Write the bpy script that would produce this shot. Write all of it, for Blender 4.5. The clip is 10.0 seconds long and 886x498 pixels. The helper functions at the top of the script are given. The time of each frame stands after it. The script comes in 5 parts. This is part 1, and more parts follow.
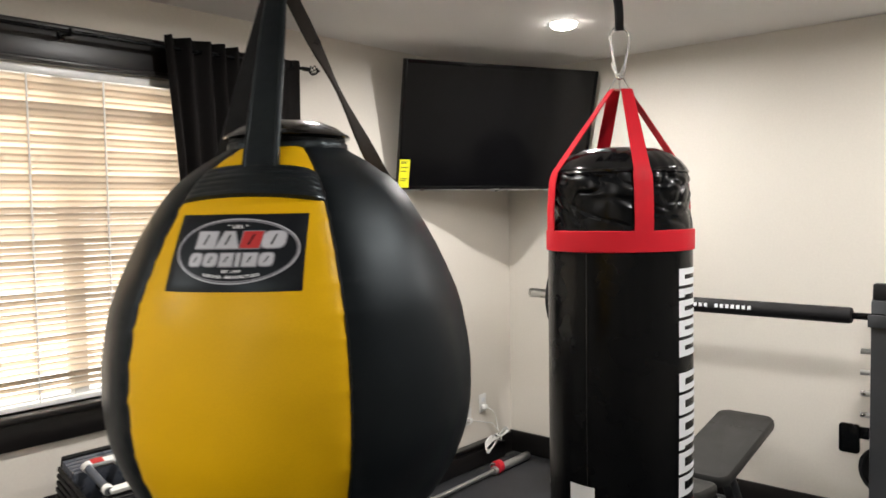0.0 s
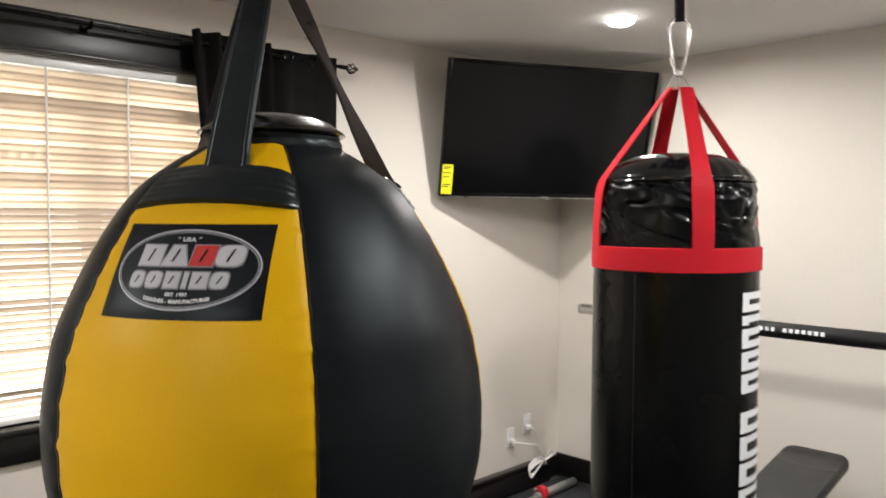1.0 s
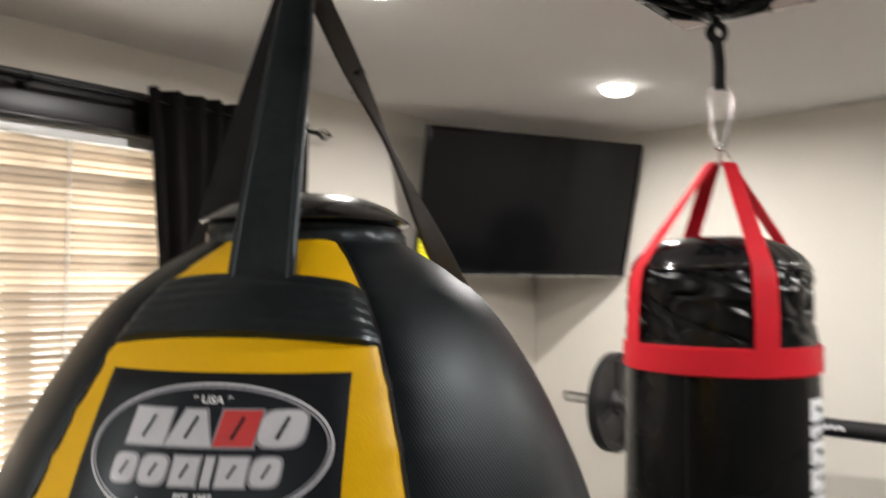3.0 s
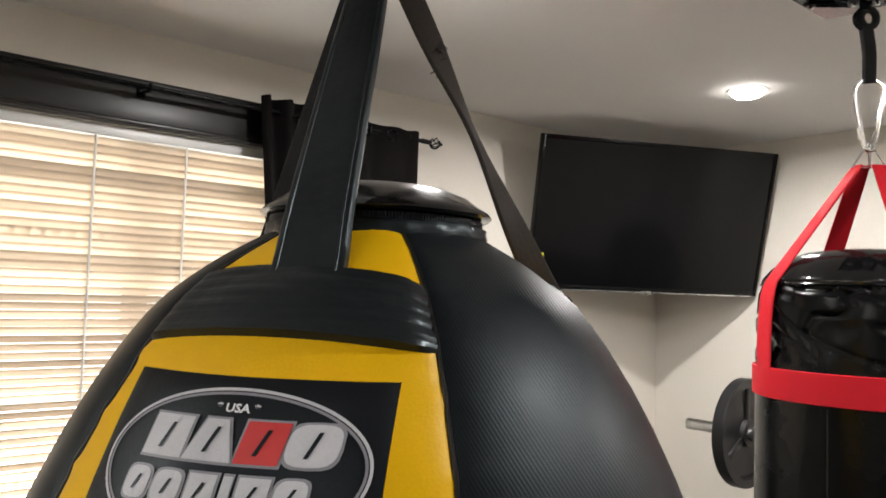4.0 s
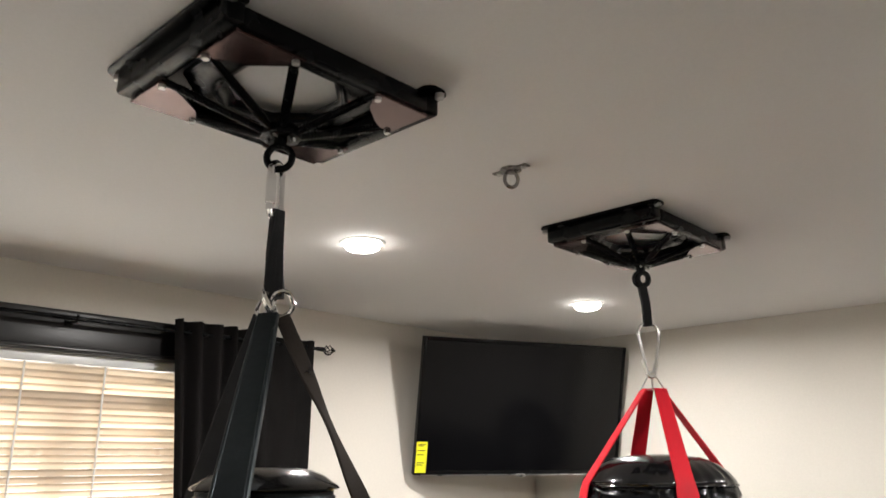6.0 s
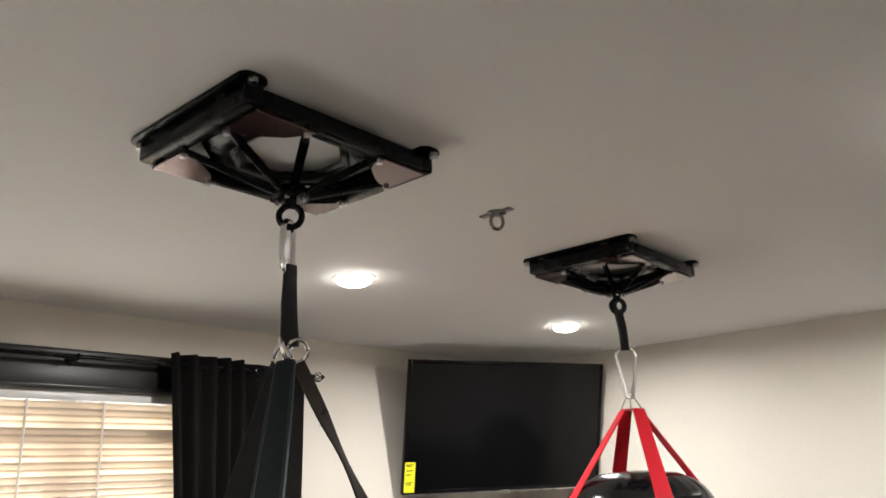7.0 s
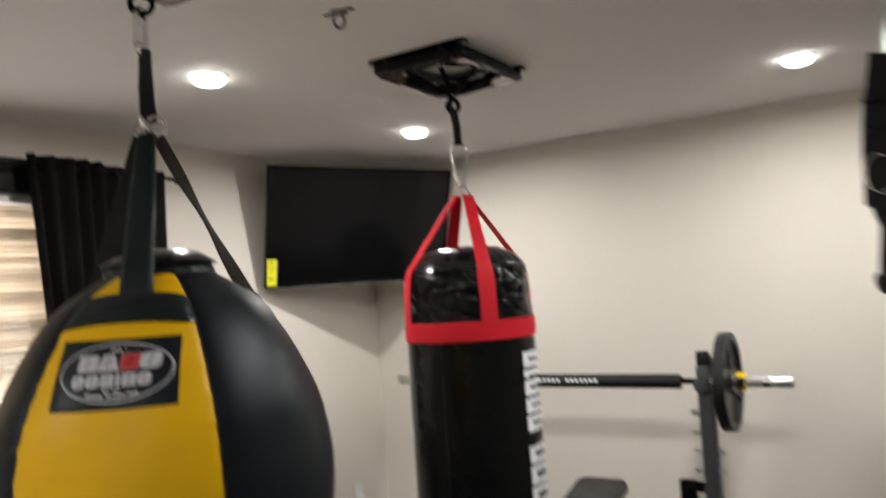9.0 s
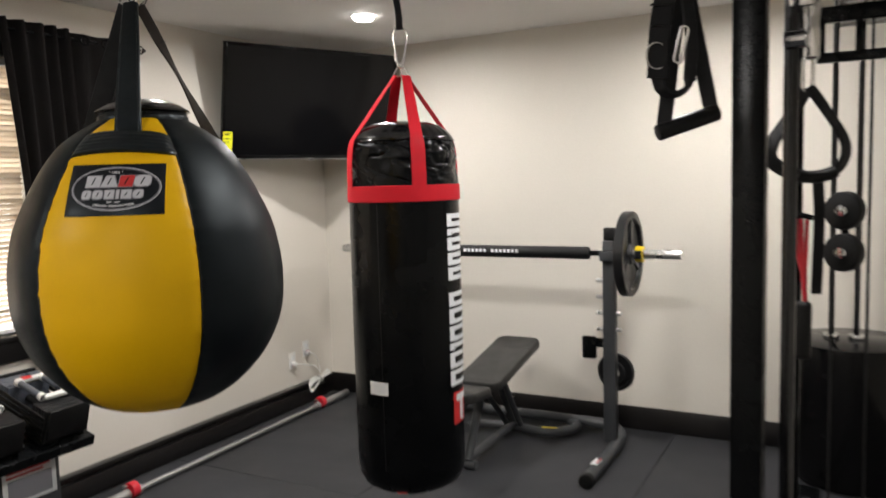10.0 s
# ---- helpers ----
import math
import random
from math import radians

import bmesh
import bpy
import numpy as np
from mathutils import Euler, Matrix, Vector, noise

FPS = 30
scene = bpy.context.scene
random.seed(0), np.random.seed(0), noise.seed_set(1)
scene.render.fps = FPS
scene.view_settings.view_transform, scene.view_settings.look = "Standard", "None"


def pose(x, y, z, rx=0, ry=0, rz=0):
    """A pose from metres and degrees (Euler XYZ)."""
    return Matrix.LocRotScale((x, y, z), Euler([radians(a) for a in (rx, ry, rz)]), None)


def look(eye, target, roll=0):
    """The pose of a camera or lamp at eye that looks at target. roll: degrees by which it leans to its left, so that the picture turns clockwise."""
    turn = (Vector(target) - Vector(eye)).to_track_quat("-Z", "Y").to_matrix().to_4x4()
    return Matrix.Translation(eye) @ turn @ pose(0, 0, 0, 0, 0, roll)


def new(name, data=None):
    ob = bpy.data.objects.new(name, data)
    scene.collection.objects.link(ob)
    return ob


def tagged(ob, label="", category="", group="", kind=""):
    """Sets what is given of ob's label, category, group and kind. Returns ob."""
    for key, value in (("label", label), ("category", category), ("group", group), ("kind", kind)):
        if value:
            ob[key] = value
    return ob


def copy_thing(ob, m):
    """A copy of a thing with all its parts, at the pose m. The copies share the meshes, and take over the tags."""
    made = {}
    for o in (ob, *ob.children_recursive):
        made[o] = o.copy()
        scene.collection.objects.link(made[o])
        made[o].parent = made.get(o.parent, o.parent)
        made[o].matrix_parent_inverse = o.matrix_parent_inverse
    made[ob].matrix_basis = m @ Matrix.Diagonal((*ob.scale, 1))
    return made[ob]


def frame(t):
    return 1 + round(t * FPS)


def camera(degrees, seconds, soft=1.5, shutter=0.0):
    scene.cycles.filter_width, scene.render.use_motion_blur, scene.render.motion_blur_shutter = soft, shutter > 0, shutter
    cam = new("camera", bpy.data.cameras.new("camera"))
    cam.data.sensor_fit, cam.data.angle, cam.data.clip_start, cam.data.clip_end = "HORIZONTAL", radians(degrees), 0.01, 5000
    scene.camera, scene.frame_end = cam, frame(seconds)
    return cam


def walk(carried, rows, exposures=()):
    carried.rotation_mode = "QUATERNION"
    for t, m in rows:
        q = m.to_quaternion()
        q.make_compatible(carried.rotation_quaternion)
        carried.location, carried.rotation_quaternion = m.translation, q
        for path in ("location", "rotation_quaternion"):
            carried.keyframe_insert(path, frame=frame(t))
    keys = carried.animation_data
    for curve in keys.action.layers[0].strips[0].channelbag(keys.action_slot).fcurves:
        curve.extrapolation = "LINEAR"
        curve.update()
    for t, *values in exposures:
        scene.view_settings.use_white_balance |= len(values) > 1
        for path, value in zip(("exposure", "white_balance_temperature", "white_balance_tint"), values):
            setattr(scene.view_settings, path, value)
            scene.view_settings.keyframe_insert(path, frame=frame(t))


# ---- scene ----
cam = camera(60.4, 10.0, soft=1.6, shutter=0.6)
walk(cam, [
    (0, look((2.917, -3.993, 1.589), (1.603, -2.488, 1.482), -0.99)),
    (0.5, look((2.874, -3.845, 1.579), (1.535, -2.365, 1.457), -1.25)),
    (1, look((2.819, -3.763, 1.598), (1.393, -2.364, 1.508), 0.15)),
    (1.5, look((2.717, -3.738, 1.611), (1.269, -2.361, 1.536), -0.28)),
    (2, look((2.581, -3.737, 1.638), (1.306, -2.198, 1.580), -1.26)),
    (2.5, look((2.495, -3.726, 1.655), (1.318, -2.109, 1.658), -0.39)),
    (3, look((2.441, -3.659, 1.660), (1.140, -2.143, 1.743), 0.32)),
    (3.2, look((2.431, -3.620, 1.662), (1.028, -2.202, 1.811), 0.96)),
    (4.3, look((2.390, -3.550, 1.641), (0.861, -2.266, 1.754), 1.58)),
    (4.5, look((2.406, -3.588, 1.645), (0.919, -2.254, 1.738), 0.76)),
    (5, look((2.496, -3.730, 1.702), (1.200, -2.213, 1.877), -1.1)),
    (5.5, look((2.652, -3.784, 1.746), (1.454, -2.236, 2.156), -0.81)),
    (6, look((2.819, -3.831, 1.762), (1.507, -2.419, 2.297), -0.27)),
    (7.5, look((2.891, -4.021, 1.797), (1.681, -2.535, 2.369), -3.78)),
    (8, look((2.884, -4.028, 1.794), (1.688, -2.513, 2.317), -4.97)),
    (8.5, look((2.914, -4.069, 1.724), (1.737, -2.490, 2.069), -5.12)),
    (9, look((3.095, -4.150, 1.637), (2.054, -2.446, 1.735), -4.01)),
    (9.5, look((3.272, -4.282, 1.557), (2.253, -2.564, 1.466), -2.33)),
    (10, look((3.374, -4.493, 1.529), (2.431, -2.738, 1.348), -1.62)),
], exposures=[(0.0, 0.0), (8.5, 0.0), (9.0, -0.36), (9.5, -0.30), (10.0, -0.15)])

# ---- light ----
world = bpy.data.worlds.new("world")
scene.world = world
world.use_nodes = True
wn = world.node_tree.nodes
sky = wn.new("ShaderNodeTexSky")
sky.sky_type, sky.sun_disc = "NISHITA", False
sky.sun_elevation, sky.sun_rotation = radians(35), radians(250)
world.node_tree.links.new(sky.outputs[0], wn["Background"].inputs[0])
wn["Background"].inputs[1].default_value = 0.12

CEIL = 2.44
LAMP_WATTS = 26.0
# The two at y=-5.1 are unseen, added as fill to brighten the ball.
ROOM_AND_FILL_LAMPS = [(0.99, -0.905), (1.02, -2.277), (2.78, -0.857), (2.80, -2.28), (1.0, -5.1), (2.8, -5.1)]
for lx, ly in ROOM_AND_FILL_LAMPS:
    ld = bpy.data.lights.new("recessed_lamp", "AREA")
    ld.shape, ld.size, ld.energy, ld.color = "DISK", 0.07, LAMP_WATTS, (1.0, 0.965, 0.935)
    ld.spread = radians(176)
    lo = new("lamp", ld)
    lo.location = (lx, ly, CEIL - 0.033)

wd = bpy.data.lights.new("window_daylight", "AREA")
wd.shape, wd.size, wd.size_y, wd.energy, wd.color = "RECTANGLE", 1.9, 1.7, 26.0, (1.0, 0.96, 0.89)
wo = new("daylight", wd)
wo.matrix_basis = look((-0.42, -3.0, 1.5), (1.0, -3.0, 1.45))


# ---- materials ----
def mat(name, colour, rough=0.5, metal=0.0, vary=0.12, scale=6.0, fine=120.0, bump=0.08, stretch=(1, 1, 1), spec=0.5, rvary=0.1, weave=0.0, coat=0.0):
    """A painted, cloth, rubber or metal surface with variation at two sizes and fine relief."""
    m = bpy.data.materials.new(name)
    m.use_nodes = True
    nt = m.node_tree
    n, l = nt.nodes, nt.links
    b = n["Principled BSDF"]
    tc = n.new("ShaderNodeTexCoord")
    mp = n.new("ShaderNodeMapping")
    mp.inputs["Scale"].default_value = stretch
    l.new(tc.outputs["Object"], mp.inputs[0])
    big, small = n.new("ShaderNodeTexNoise"), n.new("ShaderNodeTexNoise")
    big.inputs["Scale"].default_value, small.inputs["Scale"].default_value = scale, fine
    big.inputs["Detail"].default_value, small.inputs["Detail"].default_value = 4, 3
    l.new(mp.outputs[0], big.inputs["Vector"]), l.new(mp.outputs[0], small.inputs["Vector"])
    add = n.new("ShaderNodeMath")
    add.operation = "ADD"
    l.new(big.outputs[0], add.inputs[0]), l.new(small.outputs[0], add.inputs[1])
    mr = n.new("ShaderNodeMapRange")
    mr.inputs["From Min"].default_value, mr.inputs["From Max"].default_value = 0.6, 1.4
    l.new(add.outputs[0], mr.inputs["Value"])
    mix = n.new("ShaderNodeMix")
    mix.data_type = "RGBA"
    mix.inputs[6].default_value = (*[max(0, c * (1 - vary)) for c in colour], 1)
    mix.inputs[7].default_value = (*[min(1, c * (1 + vary)) for c in colour], 1)
    l.new(mr.outputs[0], mix.inputs[0])
    l.new(mix.outputs[2], b.inputs["Base Color"])
    rr = n.new("ShaderNodeMapRange")
    rr.inputs["From Min"].default_value, rr.inputs["From Max"].default_value = 0.3, 0.7
    rr.inputs["To Min"].default_value, rr.inputs["To Max"].default_value = max(0.02, rough - rvary), min(1, rough + rvary)
    l.new(big.outputs[0], rr.inputs["Value"])
    l.new(rr.outputs[0], b.inputs["Roughness"])
    b.inputs["Metallic"].default_value = metal
    b.inputs["Specular IOR Level"].default_value = spec
    b.inputs["Coat Weight"].default_value = coat
    if bump:
        bp = n.new("ShaderNodeBump")
        bp.inputs["Strength"].default_value, bp.inputs["Distance"].default_value = bump, 0.003
        source = small.outputs[0]
        if weave:
            wv = n.new("ShaderNodeTexWave")
            wv.wave_type, wv.bands_direction = "BANDS", "DIAGONAL"
            wv.inputs["Scale"].default_value = weave
            l.new(tc.outputs["Object"], wv.inputs["Vector"])
            source = wv.outputs[1]
        l.new(source, bp.inputs["Height"])
        l.new(bp.outputs[0], b.inputs["Normal"])
    return m


def glow(name, colour, strength):
    m = bpy.data.materials.new(name)
    m.use_nodes = True
    b = m.node_tree.nodes["Principled BSDF"]
    b.inputs["Base Color"].default_value = (0.8, 0.8, 0.8, 1)
    b.inputs["Emission Color"].default_value = (*colour, 1)
    b.inputs["Emission Strength"].default_value = strength
    return m


M_WALL = mat("beige_wall_paint", (0.66, 0.622, 0.557), 0.62, vary=0.04, scale=1.6, fine=90, bump=0.10)
M_CEIL = mat("white_ceiling_paint", (0.80, 0.785, 0.77), 0.8, vary=0.03, scale=1.1, fine=160, bump=0.12)
M_MAT = mat("rubber_gym_mat", (0.029, 0.030, 0.034), 0.60, spec=0.3, vary=0.34, scale=2.4, fine=260, bump=0.22, rvary=0.1)
M_SUBFLOOR = mat("concrete_floor", (0.08, 0.08, 0.08), 0.8)
M_TRIM = mat("black_painted_wood", (0.0065, 0.0055, 0.0054), 0.36, vary=0.25, scale=5, fine=80, bump=0.05, stretch=(1, 0.15, 1))
M_YELLOW = mat("yellow_vinyl", (0.72, 0.418, 0.002), 0.48, spec=0.2, vary=0.06, scale=7, fine=420, bump=0.10)
M_BLACKVINYL = mat("black_textured_vinyl", (0.0068, 0.0086, 0.0102), 0.44, vary=0.2, scale=7, fine=420, bump=0.07, weave=150.0, spec=0.17)
M_GLOSSVINYL = mat("glossy_black_vinyl", (0.004, 0.004, 0.0045), 0.16, spec=0.45, vary=0.2, scale=8, fine=60, bump=0.06, rvary=0.08)
M_BAGVINYL = mat("heavy_bag_black_vinyl", (0.0025, 0.0028, 0.0032), 0.25, spec=0.14, vary=0.2, scale=6, fine=200, bump=0.05, rvary=0.08)
M_STRAP = mat("black_padded_leather", (0.008, 0.0098, 0.0115), 0.38, spec=0.36, vary=0.35, scale=14, fine=70, bump=0.22)
M_WEB = mat("black_nylon_webbing", (0.007, 0.007, 0.008), 0.65, spec=0.25, vary=0.2, scale=30, fine=500, bump=0.4)
M_GREYWEB = mat("grey_brown_webbing", (0.034, 0.028, 0.024), 0.75, spec=0.15, vary=0.2, scale=30, fine=300, bump=0.15)
M_RED = mat("red_nylon_webbing", (0.47, 0.008, 0.018), 0.6, spec=0.2, vary=0.12, scale=25, fine=600, bump=0.3)
M_CHROME = mat("chrome_steel", (0.78, 0.78, 0.78), 0.14, metal=1.0, vary=0.05, scale=20, fine=100, bump=0.02, rvary=0.05)
M_STEEL = mat("satin_steel", (0.50, 0.50, 0.49), 0.30, metal=1.0, vary=0.1, scale=20, fine=200, bump=0.04)
M_BLACKSTEEL = mat("black_powder_coat", (0.0035, 0.004, 0.0045), 0.24, spec=0.15, vary=0.2, scale=12, fine=300, bump=0.10)
M_GREYSTEEL = mat("grey_powder_coat", (0.045, 0.048, 0.052), 0.40, spec=0.35, vary=0.12, scale=10, fine=300, bump=0.10)
M_GUSSET = mat("polished_red_brown_plate", (0.115, 0.068, 0.064), 0.18, metal=0.7, vary=0.25, scale=9, fine=80, bump=0.03)
M_IRON = mat("cast_iron_black", (0.011, 0.011, 0.0118), 0.40, spec=0.3, vary=0.25, scale=12, fine=220, bump=0.25)
M_FOAM = mat("black_foam_pad", (0.008, 0.008, 0.009), 0.55, spec=0.25, vary=0.2, scale=20, fine=300, bump=0.2)
M_BENCH = mat("dark_grey_bench_vinyl", (0.027, 0.027, 0.026), 0.45, spec=0.3, vary=0.12, scale=9, fine=300, bump=0.12)
M_RUBBER = mat("black_rubber", (0.006, 0.006, 0.0062), 0.55, spec=0.25, vary=0.2, scale=15, fine=200, bump=0.1)
M_CLIP = mat("yellow_plastic", (0.75, 0.55, 0.01), 0.35, vary=0.06)
M_REDPLASTIC = mat("red_plastic", (0.55, 0.015, 0.03), 0.35, vary=0.08)
M_WHITE = mat("white_plastic", (0.75, 0.75, 0.73), 0.35, vary=0.03)
M_PRINT = mat("white_print", (0.72, 0.74, 0.76), 0.45, vary=0.03, bump=0.0)
M_GREYPRINT = mat("grey_print", (0.22, 0.22, 0.25), 0.45, vary=0.05, bump=0.0)
M_REDPRINT = mat("red_print", (0.50, 0.02, 0.02), 0.45, vary=0.05, bump=0.0)
M_PATCHPRINT = mat("grey_white_embroidery", (0.50, 0.51, 0.55), 0.6, vary=0.08, scale=30, fine=500, bump=0.1)
M_PATCH = mat("black_patch_vinyl", (0.006, 0.006, 0.008), 0.42, spec=0.22, vary=0.2, scale=12, fine=300, bump=0.08)
M_SCREEN = mat("black_tv_screen", (0.003, 0.003, 0.0035), 0.12, vary=0.1, bump=0.0, rvary=0.02, spec=0.22)
M_BEZEL = mat("black_gloss_plastic", (0.003, 0.003, 0.0033), 0.18, spec=0.22, vary=0.1, bump=0.0)
M_LABELY = mat("yellow_paper_label", (0.82, 0.80, 0.02), 0.6, vary=0.03, bump=0.0)
M_CURTAIN = mat("black_brown_curtain_cloth", (0.0165, 0.015, 0.0148), 0.95, spec=0.1, vary=0.25, scale=9, fine=500, bump=0.3)
# Bluish tone paints in the window's reflection on the dumbbell plates.
M_OUTLINE = mat("dark_grey_plastic_window_sheen", (0.085, 0.096, 0.118), 0.30, vary=0.1, scale=20, bump=0.05)
M_LENS = glow("lit_lamp_lens", (1.0, 0.95, 0.88), 30.0)
M_OUTSIDE = glow("bright_daylight_haze", (1.0, 0.95, 0.86), 2.3)

for _m in (M_BLACKVINYL, M_STRAP, M_PATCH):
    _m.node_tree.nodes["Principled BSDF"].inputs["Specular Tint"].default_value = (0.78, 0.93, 1.0, 1)
M_SLAT = bpy.data.materials.new("cream_blind_slat")
M_SLAT.use_nodes = True
_n, _l = M_SLAT.node_tree.nodes, M_SLAT.node_tree.links
_d, _t, _mx = _n.new("ShaderNodeBsdfDiffuse"), _n.new("ShaderNodeBsdfTranslucent"), _n.new("ShaderNodeMixShader")
_no = _n.new("ShaderNodeTexNoise")
_no.inputs["Scale"].default_value = 14
_rm = _n.new("ShaderNodeMix")
_rm.data_type = "RGBA"
_rm.inputs[6].default_value, _rm.inputs[7].default_value = (0.76, 0.67, 0.565, 1), (0.82, 0.74, 0.635, 1)
_l.new(_no.outputs[0], _rm.inputs[0])
_l.new(_rm.outputs[2], _d.inputs[0]), _l.new(_rm.outputs[2], _t.inputs[0])
_mx.inputs[0].default_value = 0.37
_l.new(_d.outputs[0], _mx.inputs[1]), _l.new(_t.outputs[0], _mx.inputs[2])
_l.new(_mx.outputs[0], _n["Material Output"].inputs[0])

M_BAR = mat("worn_zinc_bar", (0.44, 0.44, 0.44), 0.42, metal=0.85, vary=0.12, scale=9, fine=60, bump=0.0)
M_NICKEL = mat("tarnished_nickel", (0.26, 0.25, 0.24), 0.28, metal=1.0, vary=0.2, scale=40, fine=90, bump=0.03)
M_DARKCHROME = mat("dark_chrome", (0.055, 0.055, 0.058), 0.14, metal=1.0, vary=0.1, scale=9, fine=60, bump=0.0)
M_GLASS = bpy.data.materials.new("window_glass")
M_GLASS.use_nodes = True
_b = M_GLASS.node_tree.nodes["Principled BSDF"]
_b.inputs["Transmission Weight"].default_value, _b.inputs["Roughness"].default_value, _b.inputs["IOR"].default_value = 1.0, 0.0, 1.01


# ---- mesh tools ----
def solid(bm, matrix=None, bevel=0.0, seg=2):
    """A unit cube under matrix, with rounded edges."""
    geo = bmesh.ops.create_cube(bm, size=1.0, matrix=matrix or Matrix())
    if bevel:
        edges = {e for v in geo["verts"] for e in v.link_edges}
        bmesh.ops.bevel(bm, geom=list(edges), offset=bevel, segments=seg, affect="EDGES", profile=0.5)
    return bm


def box(bm, lo, hi, bevel=0.0, seg=2):
    c = [(a + b) / 2 for a, b in zip(lo, hi)]
    s = [abs(b - a) for a, b in zip(lo, hi)]
    return solid(bm, Matrix.Translation(c) @ Matrix.Diagonal((*s, 1)), bevel, seg)


def frame_of(way):
    """Two directions square to way."""
    way = Vector(way).normalized()
    side = way.cross((0, 0, 1))
    if side.length < 1e-3:
        side = way.cross((0, 1, 0))
    side.normalize()
    return side, side.cross(way).normalized()


def rod(bm, a, b, r, seg=16, r2=None, bevel=0.0):
    a, b = Vector(a), Vector(b)
    way = b - a
    m = Matrix.Translation((a + b) / 2) @ way.to_track_quat("Z", "Y").to_matrix().to_4x4()
    geo = bmesh.ops.create_cone(bm, cap_ends=True, segments=seg, radius1=r, radius2=r if r2 is None else r2, depth=way.length, matrix=m)
    if bevel:
        edges = [e for v in geo["verts"] for e in v.link_edges if len(e.link_faces) == 2 and any(len(f.verts) > 4 for f in e.link_faces)]
        bmesh.ops.bevel(bm, geom=list(set(edges)), offset=bevel, segments=2, affect="EDGES", profile=0.5)
    return bm


def smooth_path(points, steps=8):
    """A smooth line through points (Catmull-Rom)."""
    p = [Vector(v) for v in points]
    p = [2 * p[0] - p[1]] + p + [2 * p[-1] - p[-2]]
    out = []
    for i in range(1, len(p) - 2):
        for k in range(steps):
            t = k / steps
            a, b, c, d = p[i - 1:i + 3]
            out.append(0.5 * (2 * b + (c - a) * t + (2 * a - 5 * b + 4 * c - d) * t * t + (3 * b - a - 3 * c + d) * t ** 3))
    return out + [p[-2]]


def tube(bm, path, r, seg=10, closed=False):
    """A round bar of radius r along path."""
    path = [Vector(v) for v in path]
    n = len(path)
    rings, up = [], None
    for i, p in enumerate(path):
        a = path[(i - 1) % n] if closed or i else p
        b = path[(i + 1) % n] if closed or i < n - 1 else p
        way = (b - a).normalized()
        if up is None:
            up = frame_of(way)[1]
        up = (up - way * up.dot(way)).normalized()
        side = way.cross(up)
        rings.append([bm.verts.new(p + r * (math.cos(2 * math.pi * k / seg) * side + math.sin(2 * math.pi * k / seg) * up)) for k in range(seg)])
    for i in range(n if closed else n - 1):
        for k in range(seg):
            bm.faces.new((rings[i][k], rings[i][(k + 1) % seg], rings[(i + 1) % n][(k + 1) % seg], rings[(i + 1) % n][k]))
    if not closed:
        bm.faces.new(rings[0][::-1]), bm.faces.new(rings[-1])
    return bm


def torus(bm, centre, axis, R, r, seg=28, sides=10, squash=1.0):
    u, v = frame_of(axis)
    c = Vector(centre)
    return tube(bm, [c + R * (math.cos(2 * math.pi * k / seg) * u + squash * math.sin(2 * math.pi * k / seg) * v) for k in range(seg)], r, sides, True)


def ribbon(bm, path, widths, normals, thick):
    """A flat band along path: a width and a facing for each point."""
    rings = []
    n = len(path)
    for i, p in enumerate(path):
        p = Vector(p)
        way = (Vector(path[min(i + 1, n - 1)]) - Vector(path[max(i - 1, 0)])).normalized()
        nrm = Vector(normals[i])
        nrm = (nrm - way * nrm.dot(way)).normalized()
        side = way.cross(nrm)
        w, h = widths[i] / 2, thick / 2
        face = [(0.98, 0.6), (0.90, 0.98), (0.75, 0.92), (0.69, 0.92), (0.45, 1.05), (0.24, 0.98), (0.18, 0.98), (0.0, 1.05)]
        front = face + [(-x, y) for x, y in face[-2::-1]]
        section = [(-1, -1), (-0.55, -1.1), (0.55, -1.1), (1, -1)] + front
        rings.append([bm.verts.new(p + side * (w * x) + nrm * (h * y)) for x, y in section])
    k = len(rings[0])
    for i in range(n - 1):
        for j in range(k):
            bm.faces.new((rings[i][j], rings[i][(j + 1) % k], rings[i + 1][(j + 1) % k], rings[i + 1][j]))
    bm.faces.new(rings[0][::-1]), bm.faces.new(rings[-1])
    return bm


def rounded_pad(bm, m, sx, sy, sz, corner, edge=0.02):
    """A stuffed pad: a rounded outline with softened upper and lower edges, under the pose m."""
    outline = []
    for cx, cy, a0 in ((1, 1, 0), (-1, 1, 90), (-1, -1, 180), (1, -1, 270)):
        for k in range(7):
            a = radians(a0 + 15 * k)
            outline.append((cx * (sx / 2 - corner), cy * (sy / 2 - corner), math.cos(a), math.sin(a)))
    rows = []
    for z, inset in ((-sz / 2, edge), (-sz / 2 + edge * 0.35, edge * 0.25), (0, 0), (sz / 2 - edge * 0.5, 0.002), (sz / 2 - edge * 0.1, edge * 0.4), (sz / 2, edge * 1.2), (sz / 2 + 0.003, edge * 2.2)):
        rows.append([bm.verts.new(m @ Vector((x + (corner - inset) * c, y + (corner - inset) * s, z))) for x, y, c, s in outline])
    n = len(outline)
    for a, b in zip(rows, rows[1:]):
        for k in range(n):
            bm.faces.new((a[k], a[(k + 1) % n], b[(k + 1) % n], b[k]))
    bm.faces.new(rows[0][::-1]), bm.faces.new(rows[-1])
    return bm


